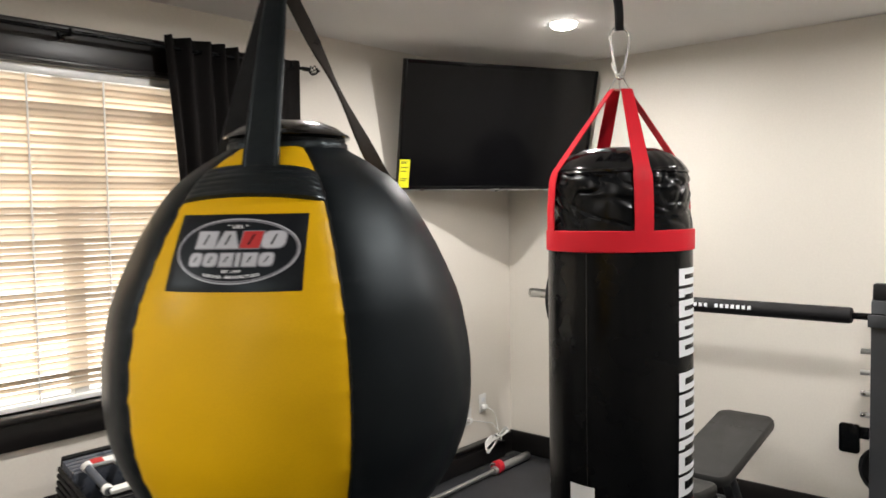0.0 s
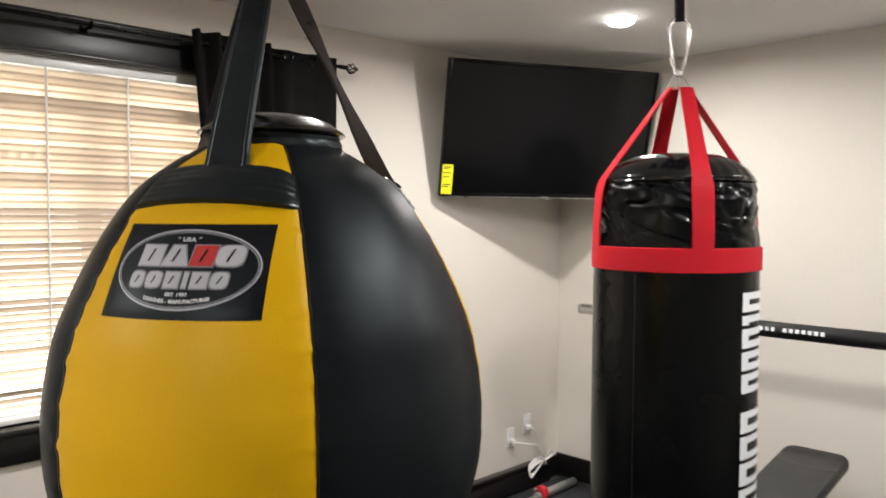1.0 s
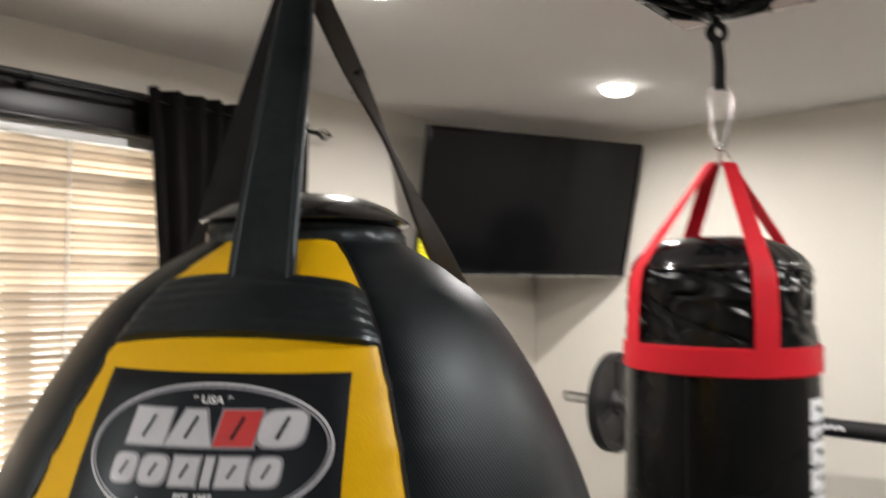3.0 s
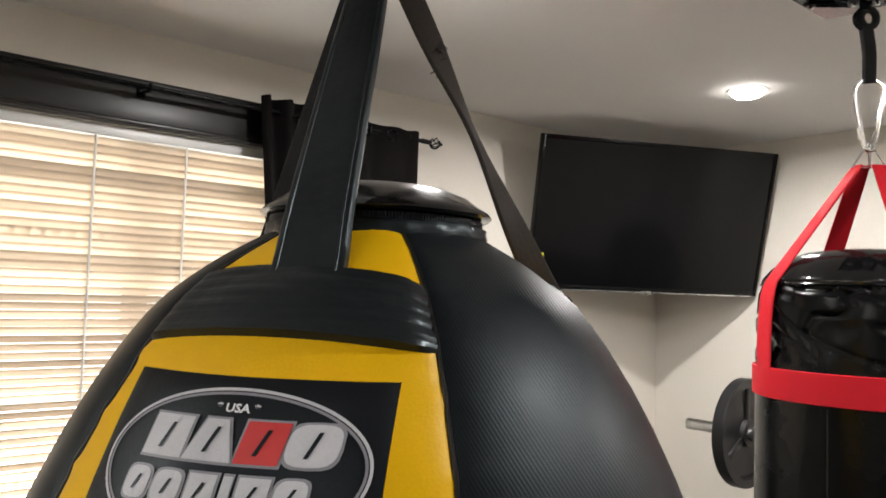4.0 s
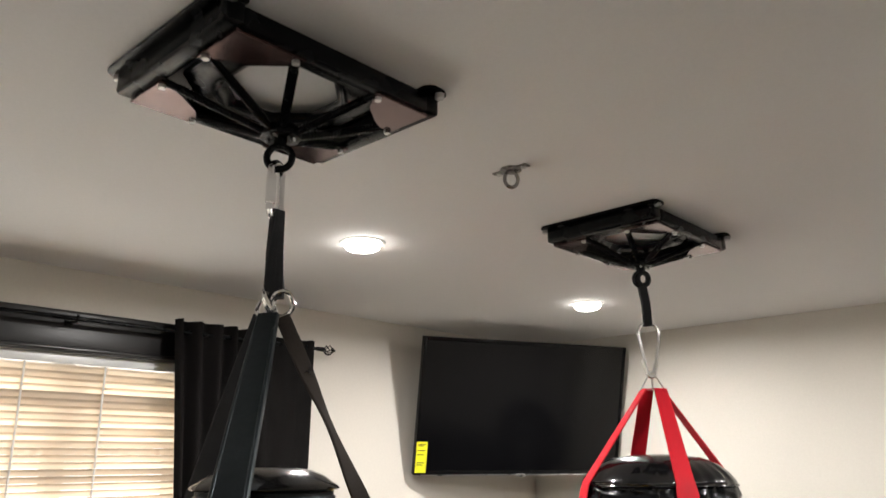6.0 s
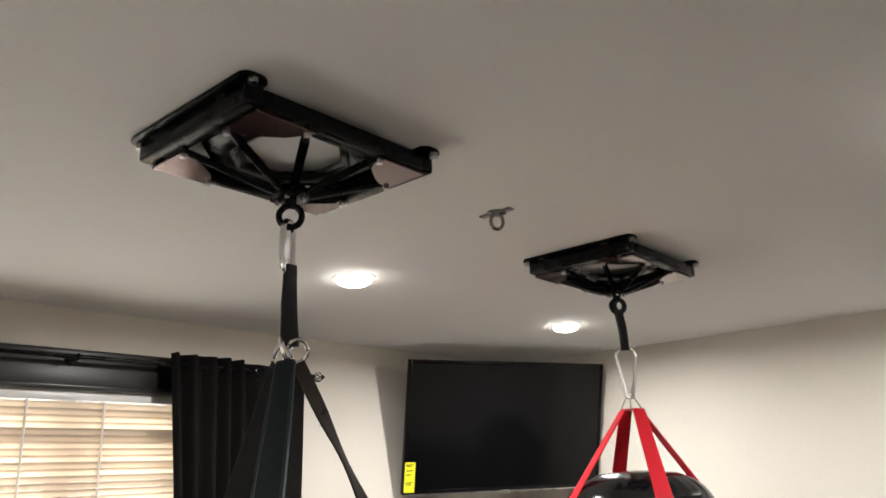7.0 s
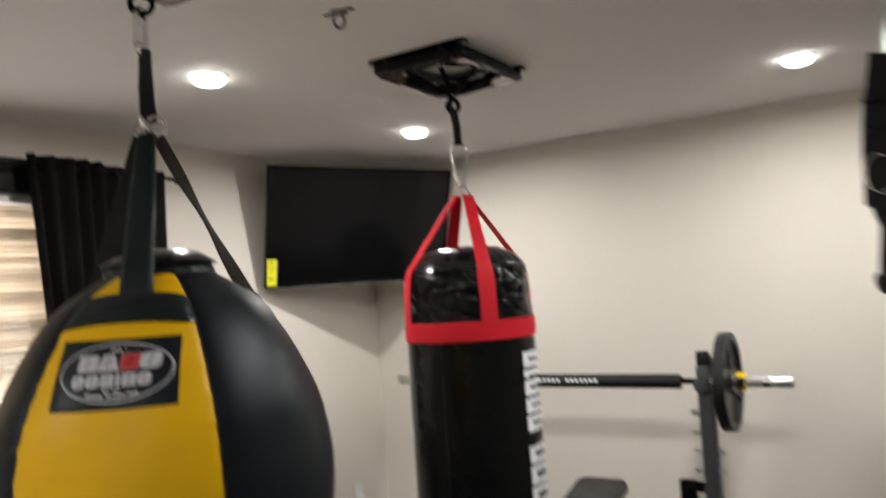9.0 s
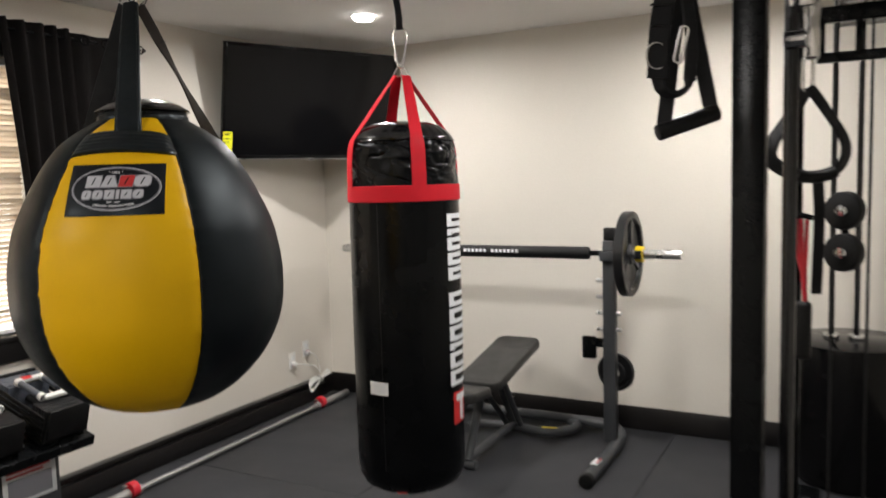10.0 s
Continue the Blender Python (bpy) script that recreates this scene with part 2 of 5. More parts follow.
def lathe(bm, profile, centre, seg=64, a0=0.0, a1=360.0, warp=None, thick=0.0):
    """A profile of (r, z) turned round the upright line through centre, from a0 to a1 degrees. warp(az, r, z) may change r."""
    full = abs(a1 - a0 - 360) < 1e-6
    cols = seg if full else seg + 1
    grid = []
    for i in range(cols):
        az = radians(a0 + (a1 - a0) * i / seg)
        col = []
        for r, z in profile:
            rr = warp(math.degrees(az), r, z) if warp else r
            col.append(bm.verts.new((centre[0] + rr * math.cos(az), centre[1] + rr * math.sin(az), centre[2] + z)))
        grid.append(col)
    for i in range(seg):
        for j in range(len(profile) - 1):
            a, b = grid[i], grid[(i + 1) % cols]
            bm.faces.new((a[j], b[j], b[j + 1], a[j + 1]))
    return bm


def resample(points, count):
    """count points evenly along a smooth line through (r, z) points."""
    line = smooth_path([(r, z, 0) for r, z in points], 10)
    d = [0]
    for a, b in zip(line, line[1:]):
        d.append(d[-1] + (b - a).length)
    out = []
    for k in range(count):
        s = d[-1] * k / (count - 1)
        out.append((float(np.interp(s, d, [p.x for p in line])), float(np.interp(s, d, [p.y for p in line]))))
    return out


def thing(name, base, label, category, group="", kind=""):
    ob = new(name)
    ob.location = base
    ob.empty_display_size = 0.05
    return tagged(ob, label, category, group, kind)


def root_of(ob):
    while ob.parent:
        ob = ob.parent
    return ob


def part(name, bm, material, parent=None, label="", sharp=40):
    """Links a bmesh, given in world metres, as one mesh under a thing or a part."""
    bmesh.ops.recalc_face_normals(bm, faces=bm.faces)
    me = bpy.data.meshes.new(name)
    bm.to_mesh(me)
    bm.free()
    if parent:
        me.transform(Matrix.Translation(-root_of(parent).location))
    for p in me.polygons:
        p.use_smooth = True
    me.set_sharp_from_angle(angle=radians(sharp))
    me.materials.append(material)
    ob = new(name, me)
    if parent:
        ob.parent = parent
    if label:
        ob["label"] = label
    return ob


def B():
    return bmesh.new()


# ---- the room ----
X1, Y0 = 4.6, -6.0
WY0, WY1, WZ0, WZ1 = -3.62, -2.27, 0.88, 2.135


def structure(name, bm, material, label, category):
    return tagged(part(name, bm, material), label, category, kind="structure")


bm = B()
box(bm, (-0.15, Y0 - 0.15, 0), (0, WY0, CEIL)), box(bm, (-0.15, WY1, 0), (0, 0.15, CEIL))
box(bm, (-0.15, WY0, 0), (0, WY1, WZ0)), box(bm, (-0.15, WY0, WZ1), (0, WY1, CEIL))
structure("wall_west", bm, M_WALL, "smooth beige painted wall with a blind-covered window", "wall")
structure("wall_north", box(B(), (0, 0, 0), (X1 + 0.15, 0.15, CEIL)), M_WALL, "smooth beige painted wall behind the weight bench", "wall")
structure("wall_east", box(B(), (X1, Y0, 0), (X1 + 0.15, 0, CEIL)), M_WALL, "plain beige painted wall", "wall")
structure("wall_south", box(B(), (0, Y0 - 0.15, 0), (X1 + 0.15, Y0, CEIL)), M_WALL, "plain beige painted wall", "wall")
structure("ceiling", box(B(), (-0.15, Y0 - 0.15, CEIL), (X1 + 0.15, 0.15, CEIL + 0.15)), M_CEIL, "flat off-white painted ceiling", "ceiling")
floor = structure("floor", box(B(), (-0.15, Y0 - 0.15, -0.15), (X1 + 0.15, 0.15, -0.012)), M_SUBFLOOR, "floor covered with black rubber gym mats", "floor")

# skirting: the west one carries a boxed ledge that stops short of the corner
structure("baseboard", box(B(), (0.0, -0.018, 0.0), (X1, -0.0005, 0.137), 0.004), M_TRIM, "black painted wooden baseboard", "baseboard")
bm = B()
box(bm, (0.0005, Y0, 0.0), (0.018, -0.018, 0.128), 0.004)
box(bm, (0.018, Y0, 0.0), (0.046, -0.13, 0.10), 0.006)
box(bm, (0.0005, Y0, 0.128), (0.05, -0.13, 0.143), 0.005)
structure("baseboard", bm, M_TRIM, "black painted baseboard with a projecting ledge", "baseboard")

# window: black casing, white sashes, panes
win = tagged(new("window_1"), "black-trimmed double window behind a lowered blind", "window", kind="structure")
bm = B()
box(bm, (0.0, WY0 - 0.12, WZ1), (0.022, WY1 + 0.12, WZ1 + 0.135), 0.005)
box(bm, (0.0, WY0 - 0.14, WZ1 + 0.120), (0.040, WY1 + 0.14, WZ1 + 0.146), 0.006)
box(bm, (0.0, WY0 - 0.13, WZ1 + 0.004), (0.030, WY1 + 0.13, WZ1 + 0.020), 0.005)
part("window_frame", bm, M_TRIM, win, "black painted head casing with mouldings")
for y in (WY0 - 0.11, WY1):
    part("window_frame", box(B(), (0.0, y, WZ0 + 0.01), (0.022, y + 0.11, WZ1), 0.005), M_TRIM, win)
bm = B()
box(bm, (-0.10, WY0 - 0.13, WZ0 - 0.025), (0.045, WY1 + 0.13, WZ0), 0.006)
box(bm, (0.0, WY0 - 0.11, WZ0 - 0.125), (0.02, WY1 + 0.11, WZ0 - 0.025), 0.006)
part("window_sill", bm, M_TRIM, win, "black painted sill and apron")
MULL = -2.715
for y0, y1 in ((WY0, MULL - 0.02), (MULL + 0.02, WY1)):
    bm = B()
    for z0, z1, d in ((WZ0, 1.52, 0.0), (1.50, WZ1, -0.03)):
        box(bm, (-0.12 + d, y0, z0), (-0.09 + d, y0 + 0.016, z1)), box(bm, (-0.12 + d, y1 - 0.016, z0), (-0.09 + d, y1, z1))
        box(bm, (-0.12 + d, y0 + 0.016, z0), (-0.09 + d, y1 - 0.016, z0 + 0.022)), box(bm, (-0.12 + d, y0 + 0.016, z1 - 0.022), (-0.09 + d, y1 - 0.016, z1))
    part("sash", bm, M_WHITE, win, "white sash")
    g = part("pane", box(B(), (-0.108, y0 + 0.022, WZ0 + 0.03), (-0.104, y1 - 0.022, WZ1 - 0.03)), M_GLASS, win, "clear glass pane")
    g.visible_shadow = False
part("mullion", box(B(), (-0.14, MULL - 0.02, WZ0), (-0.085, MULL + 0.02, WZ1)), M_WHITE, win, "white mullion")
bm = B()
box(bm, (-3.0, -9.0, -1.0), (-2.98, 4.0, 5.0))
tagged(part("backdrop", bm, M_OUTSIDE), "bright hazy daylight outside the window", "sky", kind="structure")

# floor mats, each its own piece
mats = 0
mat_mesh = None
for i in range(4):
    for j in range(4):
        x0, y0 = 0.05 + i * 1.22, -0.02 - j * 1.52
        if mat_mesh is None:
            bmm = box(B(), (0.0015, -1.5185, -0.012), (1.2185, -0.0015, 0.0), 0.002, 1)
            ob = part("mat", bmm, M_MAT)
            mat_mesh = ob.data
        else:
            ob = new("mat", mat_mesh)
        ob.location = (x0, y0, 0)
        ob.parent = floor


# ---- recessed lamps, with two unseen fill lamps ----
def recessed_lamp(x, y):
    t = thing("ceiling_light", (x, y, CEIL), "round recessed white ceiling light, switched on; two of six are added fill", "ceiling light", "recessed ceiling lights")
    prof = [(0.060, -0.001), (0.063, -0.004), (0.073, -0.003), (0.075, 0.0)]
    part("trim", lathe(B(), prof, (x, y, CEIL), 40), M_WHITE, t, "white trim ring")
    # The lens bulges downward so that its shape stands for the lamp's bloom.
    bloom_dome = [(0.0600, -0.002), (0.0585, -0.010), (0.054, -0.018), (0.045, -0.024), (0.028, -0.029), (0.002, -0.030)]
    part("lens", lathe(B(), bloom_dome, (x, y, CEIL), 40), M_LENS, t, "glowing lens, bulged to imitate its bloom", 80)
    return t


first = recessed_lamp(*ROOM_AND_FILL_LAMPS[0])
# The copies take in both added fill lamps at the south end.
for lx, ly in ROOM_AND_FILL_LAMPS[1:]:
    copy_thing(first, Matrix.Translation((lx, ly, CEIL)))


# ---- blind ----
def blind():
    y0, y1 = WY0 + 0.005, WY1 - 0.006
    t = thing("window_blind", (0.0, (y0 + y1) / 2, WZ1), "lowered cream slatted blind glowing with daylight", "blind")
    part("headrail", box(B(), (-0.055, y0, WZ1 - 0.035), (-0.012, y1 - 0.02, WZ1 - 0.001), 0.003), M_WHITE, t, "white head rail")
    pitch, half = 0.0239, 0.0162
    z, shared = WZ1 - 0.050, None
    while z > WZ0 + 0.035:
        if shared is None:
            bm = B()
            rows = []
            for k in range(5):
                u = -half + 2 * half * k / 4
                bow = 0.0020 * (1 - (u / half) ** 2)
                a = radians(-46)
                rows.append([bm.verts.new((-0.033 + u * math.cos(a) + bow * math.sin(a), y, z - u * math.sin(a) + bow * math.cos(a))) for y in (y0, y1)])
            for a, b in zip(rows, rows[1:]):
                bm.faces.new((a[0], a[1], b[1], b[0]))
            bmesh.ops.solidify(bm, geom=bm.faces[:], thickness=0.0012)
            ob = part("slat", bm, M_SLAT, t)
            shared, z0 = ob.data, z
        else:
            ob = new("slat", shared)
            ob.parent = t
            ob.location = (0, 0, z - z0)
            ob.rotation_euler = (radians(random.uniform(-0.018, 0.018)), 0, 0)
        z -= pitch
    part("bottom_rail", box(B(), (-0.048, y0, WZ0 + 0.004), (-0.016, y1, WZ0 + 0.024), 0.004), M_WHITE, t)
    for y in (-3.45, -3.17, -2.89, -2.61):
        bm = B()
        for x in (-0.0465, -0.0195):
            rod(bm, (x, y, WZ0 + 0.02), (x, y, WZ1 - 0.03), 0.0036, 6)
        part("ladder_cord", bm, M_WHITE, t)
    return t


blind()


# ---- curtain, rod ----
def curtain():
    y0, y1, z0, z1 = -2.420, -1.755, 0.76, 2.288
    t = thing("curtain", (0.1, (y0 + y1) / 2, z0), "black-brown grommet curtain drawn aside in folds", "curtain")
    bm = B()
    n, m = 150, 26
    grid = []
    for i in range(n + 1):
        s = i / n
        # tight folds on the window side, flat towards the corner
        y = y0 + (y1 - y0) * s
        fold = 0.027 * math.sin(s * 2 * math.pi * 8.4 + 0.7 * math.sin(s * 15)) * (1.0 if s < 0.50 else max(0.12, 1 - (s - 0.50) * 4))
        col = []
        for j in range(m + 1):
            v = j / m
            z = z1 - (z1 - z0) * v + (0.0025 * math.sin(s * 40) - 0.016 * max(0.0, min(1.0, (s - 0.45) * 5)) if j == 0 else 0)
            flare = (1 + 0.35 * v) * fold + 0.010 * math.sin(9 * s + 3 * v)
            col.append(bm.verts.new((0.105 + flare, y + 0.11 * v * (1 - s) ** 1.5 + 0.008 * math.sin(5 * v + 14 * s) * v, z)))
        grid.append(col)
    for a, b in zip(grid, grid[1:]):
        for j in range(m):
            bm.faces.new((a[j], b[j], b[j + 1], a[j + 1]))
    bmesh.ops.solidify(bm, geom=bm.faces[:], thickness=0.003)
    part("cloth", bm, M_CURTAIN, t, sharp=80)
    for y in (-2.00, -1.885):
        part("grommet", torus(B(), (0.112, y, 2.243), (1, 0, 0), 0.021, 0.005, 24, 8), M_BLACKSTEEL, t, "dark metal grommet")
    return t


curtain()

r = thing("curtain_rod", (0.1, -2.6, 2.24), "thin black curtain rod with a twisted cage finial", "curtain rod")
part("pole", rod(B(), (0.104, -4.2, 2.243), (0.104, -1.73, 2.243), 0.008), M_BLACKSTEEL, r)
bm = B()
for k in range(6):
    a0 = k * math.pi / 3
    tube(bm, [(0.104 + 0.023 * math.sin(math.pi * u) * math.cos(a0 + 2.2 * u), -1.700 + 0.058 * u, 2.243 + 0.023 * math.sin(math.pi * u) * math.sin(a0 + 2.2 * u)) for u in [i / 12 for i in range(13)]], 0.0024, 6)
rod(bm, (0.104, -1.735, 2.243), (0.104, -1.695, 2.243), 0.010), rod(bm, (0.104, -1.646, 2.243), (0.104, -1.636, 2.243), 0.006)
part("finial", bm, M_BLACKSTEEL, r, "twisted wire cage finial")
for y in (-2.78, -1.80, -3.9):
    bm = B()
    box(bm, (0.0225, y - 0.012, 2.225), (0.030, y + 0.012, 2.265), 0.002), rod(bm, (0.028, y, 2.238), (0.104, y, 2.234), 0.006)
    torus(bm, (0.104, y, 2.243), (0, 1, 0), 0.012, 0.0035, 20, 8)
    part("bracket", bm, M_BLACKSTEEL, r)


# ---- television ----
def television():
    tl, tr = Vector((0.198, -1.147, 2.356)), Vector((0.715, -0.097, 2.352))
    u = (tr - tl).normalized()
    tilt = radians(14)
    nrm0 = Vector((u.y, -u.x, 0)).normalized()
    down = (Vector((0, 0, -1)) * math.cos(tilt) - nrm0 * math.sin(tilt)).normalized()
    nrm = u.cross(-down).normalized()
    W, H = (tr - tl).length, 0.685
    m = Matrix((u, -down, nrm)).transposed().to_4x4()
    m.translation = tl + u * W / 2 + down * H / 2
    t = thing("television", m.translation, "black flat-screen television tilted down from a corner wall mount", "television")

    def slab(bm, x0, x1, y0, y1, z0, z1, bevel=0.003):
        return solid(bm, m @ Matrix.Translation(((x0 + x1) / 2, (y0 + y1) / 2, (z0 + z1) / 2)) @ Matrix.Diagonal((x1 - x0, y1 - y0, z1 - z0, 1)), bevel)

    w, h = W / 2, H / 2
    bm = B()
    slab(bm, -w, w, -h, h, -0.035, -0.006, 0.004), slab(bm, -w * 0.7, w * 0.7, -h * 0.85, h * 0.3, -0.07, -0.034, 0.01)
    part("back_shell", bm, M_BEZEL, t)
    bm = B()
    slab(bm, -w, -w + 0.016, -h, h, -0.008, 0.004), slab(bm, w - 0.016, w, -h, h, -0.008, 0.004)
    slab(bm, -w + 0.016, w - 0.016, h - 0.018, h, -0.008, 0.004), slab(bm, -w + 0.016, w - 0.016, -h, -h + 0.022, -0.008, 0.004)
    part("bezel", bm, M_BEZEL, t, "thin glossy black bezel")
    part("screen", slab(B(), -w + 0.014, w - 0.014, -h + 0.020, h - 0.016, -0.006, -0.001, 0), M_SCREEN, t, "dark glossy screen, switched off")
    part("lower_trim", slab(B(), -w + 0.03, w - 0.03, -h - 0.004, -h + 0.003, -0.006, 0.006, 0.001), M_STEEL, t, "thin silver strip")
    part("badge", slab(B(), -0.025, 0.025, -h - 0.010, -h + 0.006, 0.002, 0.007, 0.001), M_STEEL, t)
    lab = part("energy_label", slab(B(), -w + 0.004, -w + 0.062, -h + 0.012, -h + 0.165, 0.004, 0.005, 0), M_LABELY, t, "bright yellow paper label")
    for k, yy in enumerate((0.150, 0.143, 0.120, 0.100, 0.06, 0.05)):
        part("print_bar", slab(B(), -w + 0.012, -w + (0.05 if k % 2 == 0 else 0.042), -h + yy, -h + yy + 0.004, 0.005, 0.0056, 0), M_TRIM, lab)
    bm = B()
    c = m @ Vector((0, 0, -0.07))
    rod(bm, c, (0.16, -0.30, c.z), 0.022), rod(bm, (0.16, -0.30, c.z), (0.012, -0.16, c.z), 0.022)
    box(bm, (0.0, -0.24, c.z - 0.12), (0.012, -0.08, c.z + 0.12), 0.003)
    slab(bm, -0.2, 0.2, -0.05, 0.05, -0.085, -0.069)
    part("wall_arm", bm, M_BLACKSTEEL, t)
    return t


television()


# ---- ceiling mounts ----
def ceiling_mount(cx, cy, label):
    t = thing("ceiling_mount", (cx, cy, CEIL), label, "bag mount", "bag ceiling mounts")
    z = CEIL
    for s in (-1, 1):
        bm = B()
        y = cy + s * 0.212
        box(bm, (cx - 0.178, y - 0.020, z - 0.050), (cx + 0.178, y + 0.020, z - 0.006), 0.008, 3)
        rounded_pad(bm, Matrix.Translation((cx, y - 0.002 + s * 0.006, z - 0.0055)), 0.392, 0.058, 0.005, 0.022, 0.001)
        rail = part("rail", bm, M_BLACKSTEEL, t)
        for e in (-1, 1):
            bm = B()
            rod(bm, (cx + e * 0.186, y + s * 0.012, z - 0.008), (cx + e * 0.186, y + s * 0.012, z - 0.018), 0.0095, 6)
            part("bolt", bm, M_STEEL, rail, "steel hex bolt")
        bm = B()
        box(bm, (cx + s * 0.166 - 0.014, cy - 0.198, z - 0.052), (cx + s * 0.166 + 0.014, cy + 0.198, z - 0.014), 0.005)
        part("side_bar", bm, M_BLACKSTEEL, t)
    for sx in (-1, 1):
        for sy in (-1, 1):
            bm = B()
            o = Vector((cx + sx * 0.172, cy + sy * 0.205, z - 0.052))
            pts = [o, o + Vector((-sx * 0.115, 0, 0)), o + Vector((-sx * 0.085, -sy * 0.055, 0)), o + Vector((-sx * 0.05, -sy * 0.10, 0)), o + Vector((0, -sy * 0.13, 0))]
            top = [bm.verts.new(p) for p in pts]
            low = [bm.verts.new(p + Vector((0, 0, -0.005))) for p in pts]
            bm.faces.new(top), bm.faces.new(low[::-1])
            for k in range(5):
                bm.faces.new((top[k], top[(k + 1) % 5], low[(k + 1) % 5], low[k]))
            g = part("gusset_plate", bm, M_GUSSET, t, "polished reddish corner plate")
            for q in (pts[1] + Vector((sx * 0.014, -sy * 0.008, 0)), pts[4] + Vector((-sx * 0.010, sy * 0.014, 0))):
                part("bolt", rod(B(), q, q + Vector((0, 0, -0.011)), 0.0065, 12), M_STEEL, g, "bright bolt head")
                a = q + Vector((0, 0, 0.004))
                b = Vector((cx, cy, z - 0.106)) + (a - Vector((cx, cy, a.z))).normalized() * 0.030
                part("arm", rod(B(), a, b, 0.0070, 12), M_BLACKSTEEL, t)
                side, up = frame_of(b - a)
                coil = [a.lerp(b, 0.15 + 0.75 * k / 168) + 0.0083 * (math.cos(k * 2 * math.pi / 8) * side + math.sin(k * 2 * math.pi / 8) * up) for k in range(169)]
                part("spring", tube(B(), coil, 0.0013, 5), M_BLACKSTEEL, t)
    bm = B()
    prof = [(0.104, -0.016), (0.176, -0.016), (0.176, -0.024), (0.130, -0.034), (0.108, -0.024), (0.104, -0.016)]
    lathe(bm, prof, (cx, cy, z), 8, 22.5, 382.5)
    part("ring_plate", bm, M_BLACKSTEEL, t, "flat black ring")
    bm = B()
    rod(bm, (cx, cy, z - 0.094), (cx, cy, z - 0.116), 0.038, 8, bevel=0.003), rod(bm, (cx, cy, z - 0.116), (cx, cy, z - 0.130), 0.013, 6)
    part("hub", bm, M_BLACKSTEEL, t)
    for k in range(4):
        bm = B()
        a = k * math.pi / 2 + 0.6
        rod(bm, (cx + 0.024 * math.cos(a), cy + 0.024 * math.sin(a), z - 0.112), (cx + 0.024 * math.cos(a), cy + 0.024 * math.sin(a), z - 0.122), 0.005, 6)
        part("nut", bm, M_STEEL, t)
    part("eye_ring", torus(B(), (cx, cy, z - 0.152), (0.72, -0.69, 0), 0.0225, 0.0065, 32, 12), M_BLACKSTEEL, t)
    return t


mount = ceiling_mount(1.735, -3.096, "black steel spring mount bolted to the ceiling above the ball bag")
mount_b = copy_thing(mount, Matrix.Translation((1.728, -1.775, CEIL)))
tagged(mount_b, "black steel spring mount bolted to the ceiling above the heavy bag")

eb = thing("ceiling_hook", (1.767, -2.456, CEIL), "small steel eye hook plate screwed to the ceiling", "ceiling hook")
bm = B()
rod(bm, (1.767, -2.456, CEIL), (1.767, -2.456, CEIL - 0.004), 0.026, 24), box(bm, (1.717, -2.467, CEIL - 0.004), (1.817, -2.445, CEIL), 0.001)
part("plate", bm, M_NICKEL, eb)
part("eye", torus(B(), (1.767, -2.456, CEIL - 0.026), (0.8, -0.6, 0), 0.0165, 0.0046, 24, 10, 1.25), M_NICKEL, eb)
for dx in (-0.037, 0.037):
    part("screw", rod(B(), (1.767 + dx, -2.456, CEIL - 0.004), (1.767 + dx, -2.456, CEIL - 0.008), 0.006, 12), M_STEEL, eb)


def carabiner(bm, top, bottom, width, r, facing, flare=1.0):
    """A closed snap link between two heights."""
    side = Vector((facing[1], -facing[0], 0)).normalized()
    top, bottom = Vector(top), Vector(bottom)
    h = (top - bottom).length
    big, small = width / 2, width / 2 / flare
    gap = h - big - small
    lean = math.asin((big - small) / gap)
    pts = []
    for centre, rr, a0, a1 in ((top - Vector((0, 0, big)), big, -lean, math.pi + lean), (bottom + Vector((0, 0, small)), small, math.pi + lean, 2 * math.pi - lean)):
        for k in range(13):
            a = a0 + (a1 - a0) * k / 12
            pts.append(centre + side * (rr * math.cos(a)) + Vector((0, 0, rr * math.sin(a))))
    tube(bm, pts, r, 10, True)
    return bm


VIEW = (0.66, -0.75)


# ---- round ball bag ----
BC = (1.772, -3.112)
BALL = [(0.004, 0.964), (0.080, 0.966), (0.146, 0.981), (0.220, 1.029), (0.284, 1.105), (0.323, 1.200), (0.332, 1.300), (0.324, 1.380), (0.306, 1.450), (0.260, 1.548), (0.209, 1.625), (0.160, 1.668), (0.108, 1.700)]
_fine = resample(BALL, 120)
_bz, _br = [p[1] for p in _fine], [p[0] for p in _fine]


def ball_r(z):
    return float(np.interp(z, _bz, _br))


SEAMS = [-88.3, -23.0, 44.0, 106.0, 160.0, 218.0]


def pucker(az, r, z):
    """Full panels drawn in at the seams, with short creases along them."""
    near = min(abs((az - s + 180) % 360 - 180) for s in SEAMS)
    pull = 0.0060 * math.exp(-near / 2.2)
    gather = max(0.0, math.sin(z * 150 + 5.0 * noise.noise((round(az / 60), z * 6, 1.3)))) ** 2
    crease = 0.0038 * math.exp(-near / 3.2) * (gather - 0.35) * (0.4 + 1.2 * abs(noise.noise((round(az / 60), z * 11, 4.1))))
    soft = 0.0035 * noise.noise((math.cos(radians(az)) * 2.4, math.sin(radians(az)) * 2.4, z * 3.2)) * min(1, r / 0.1)
    return max(0.002, r - (pull - crease) * min(1, r / 0.12) + soft)


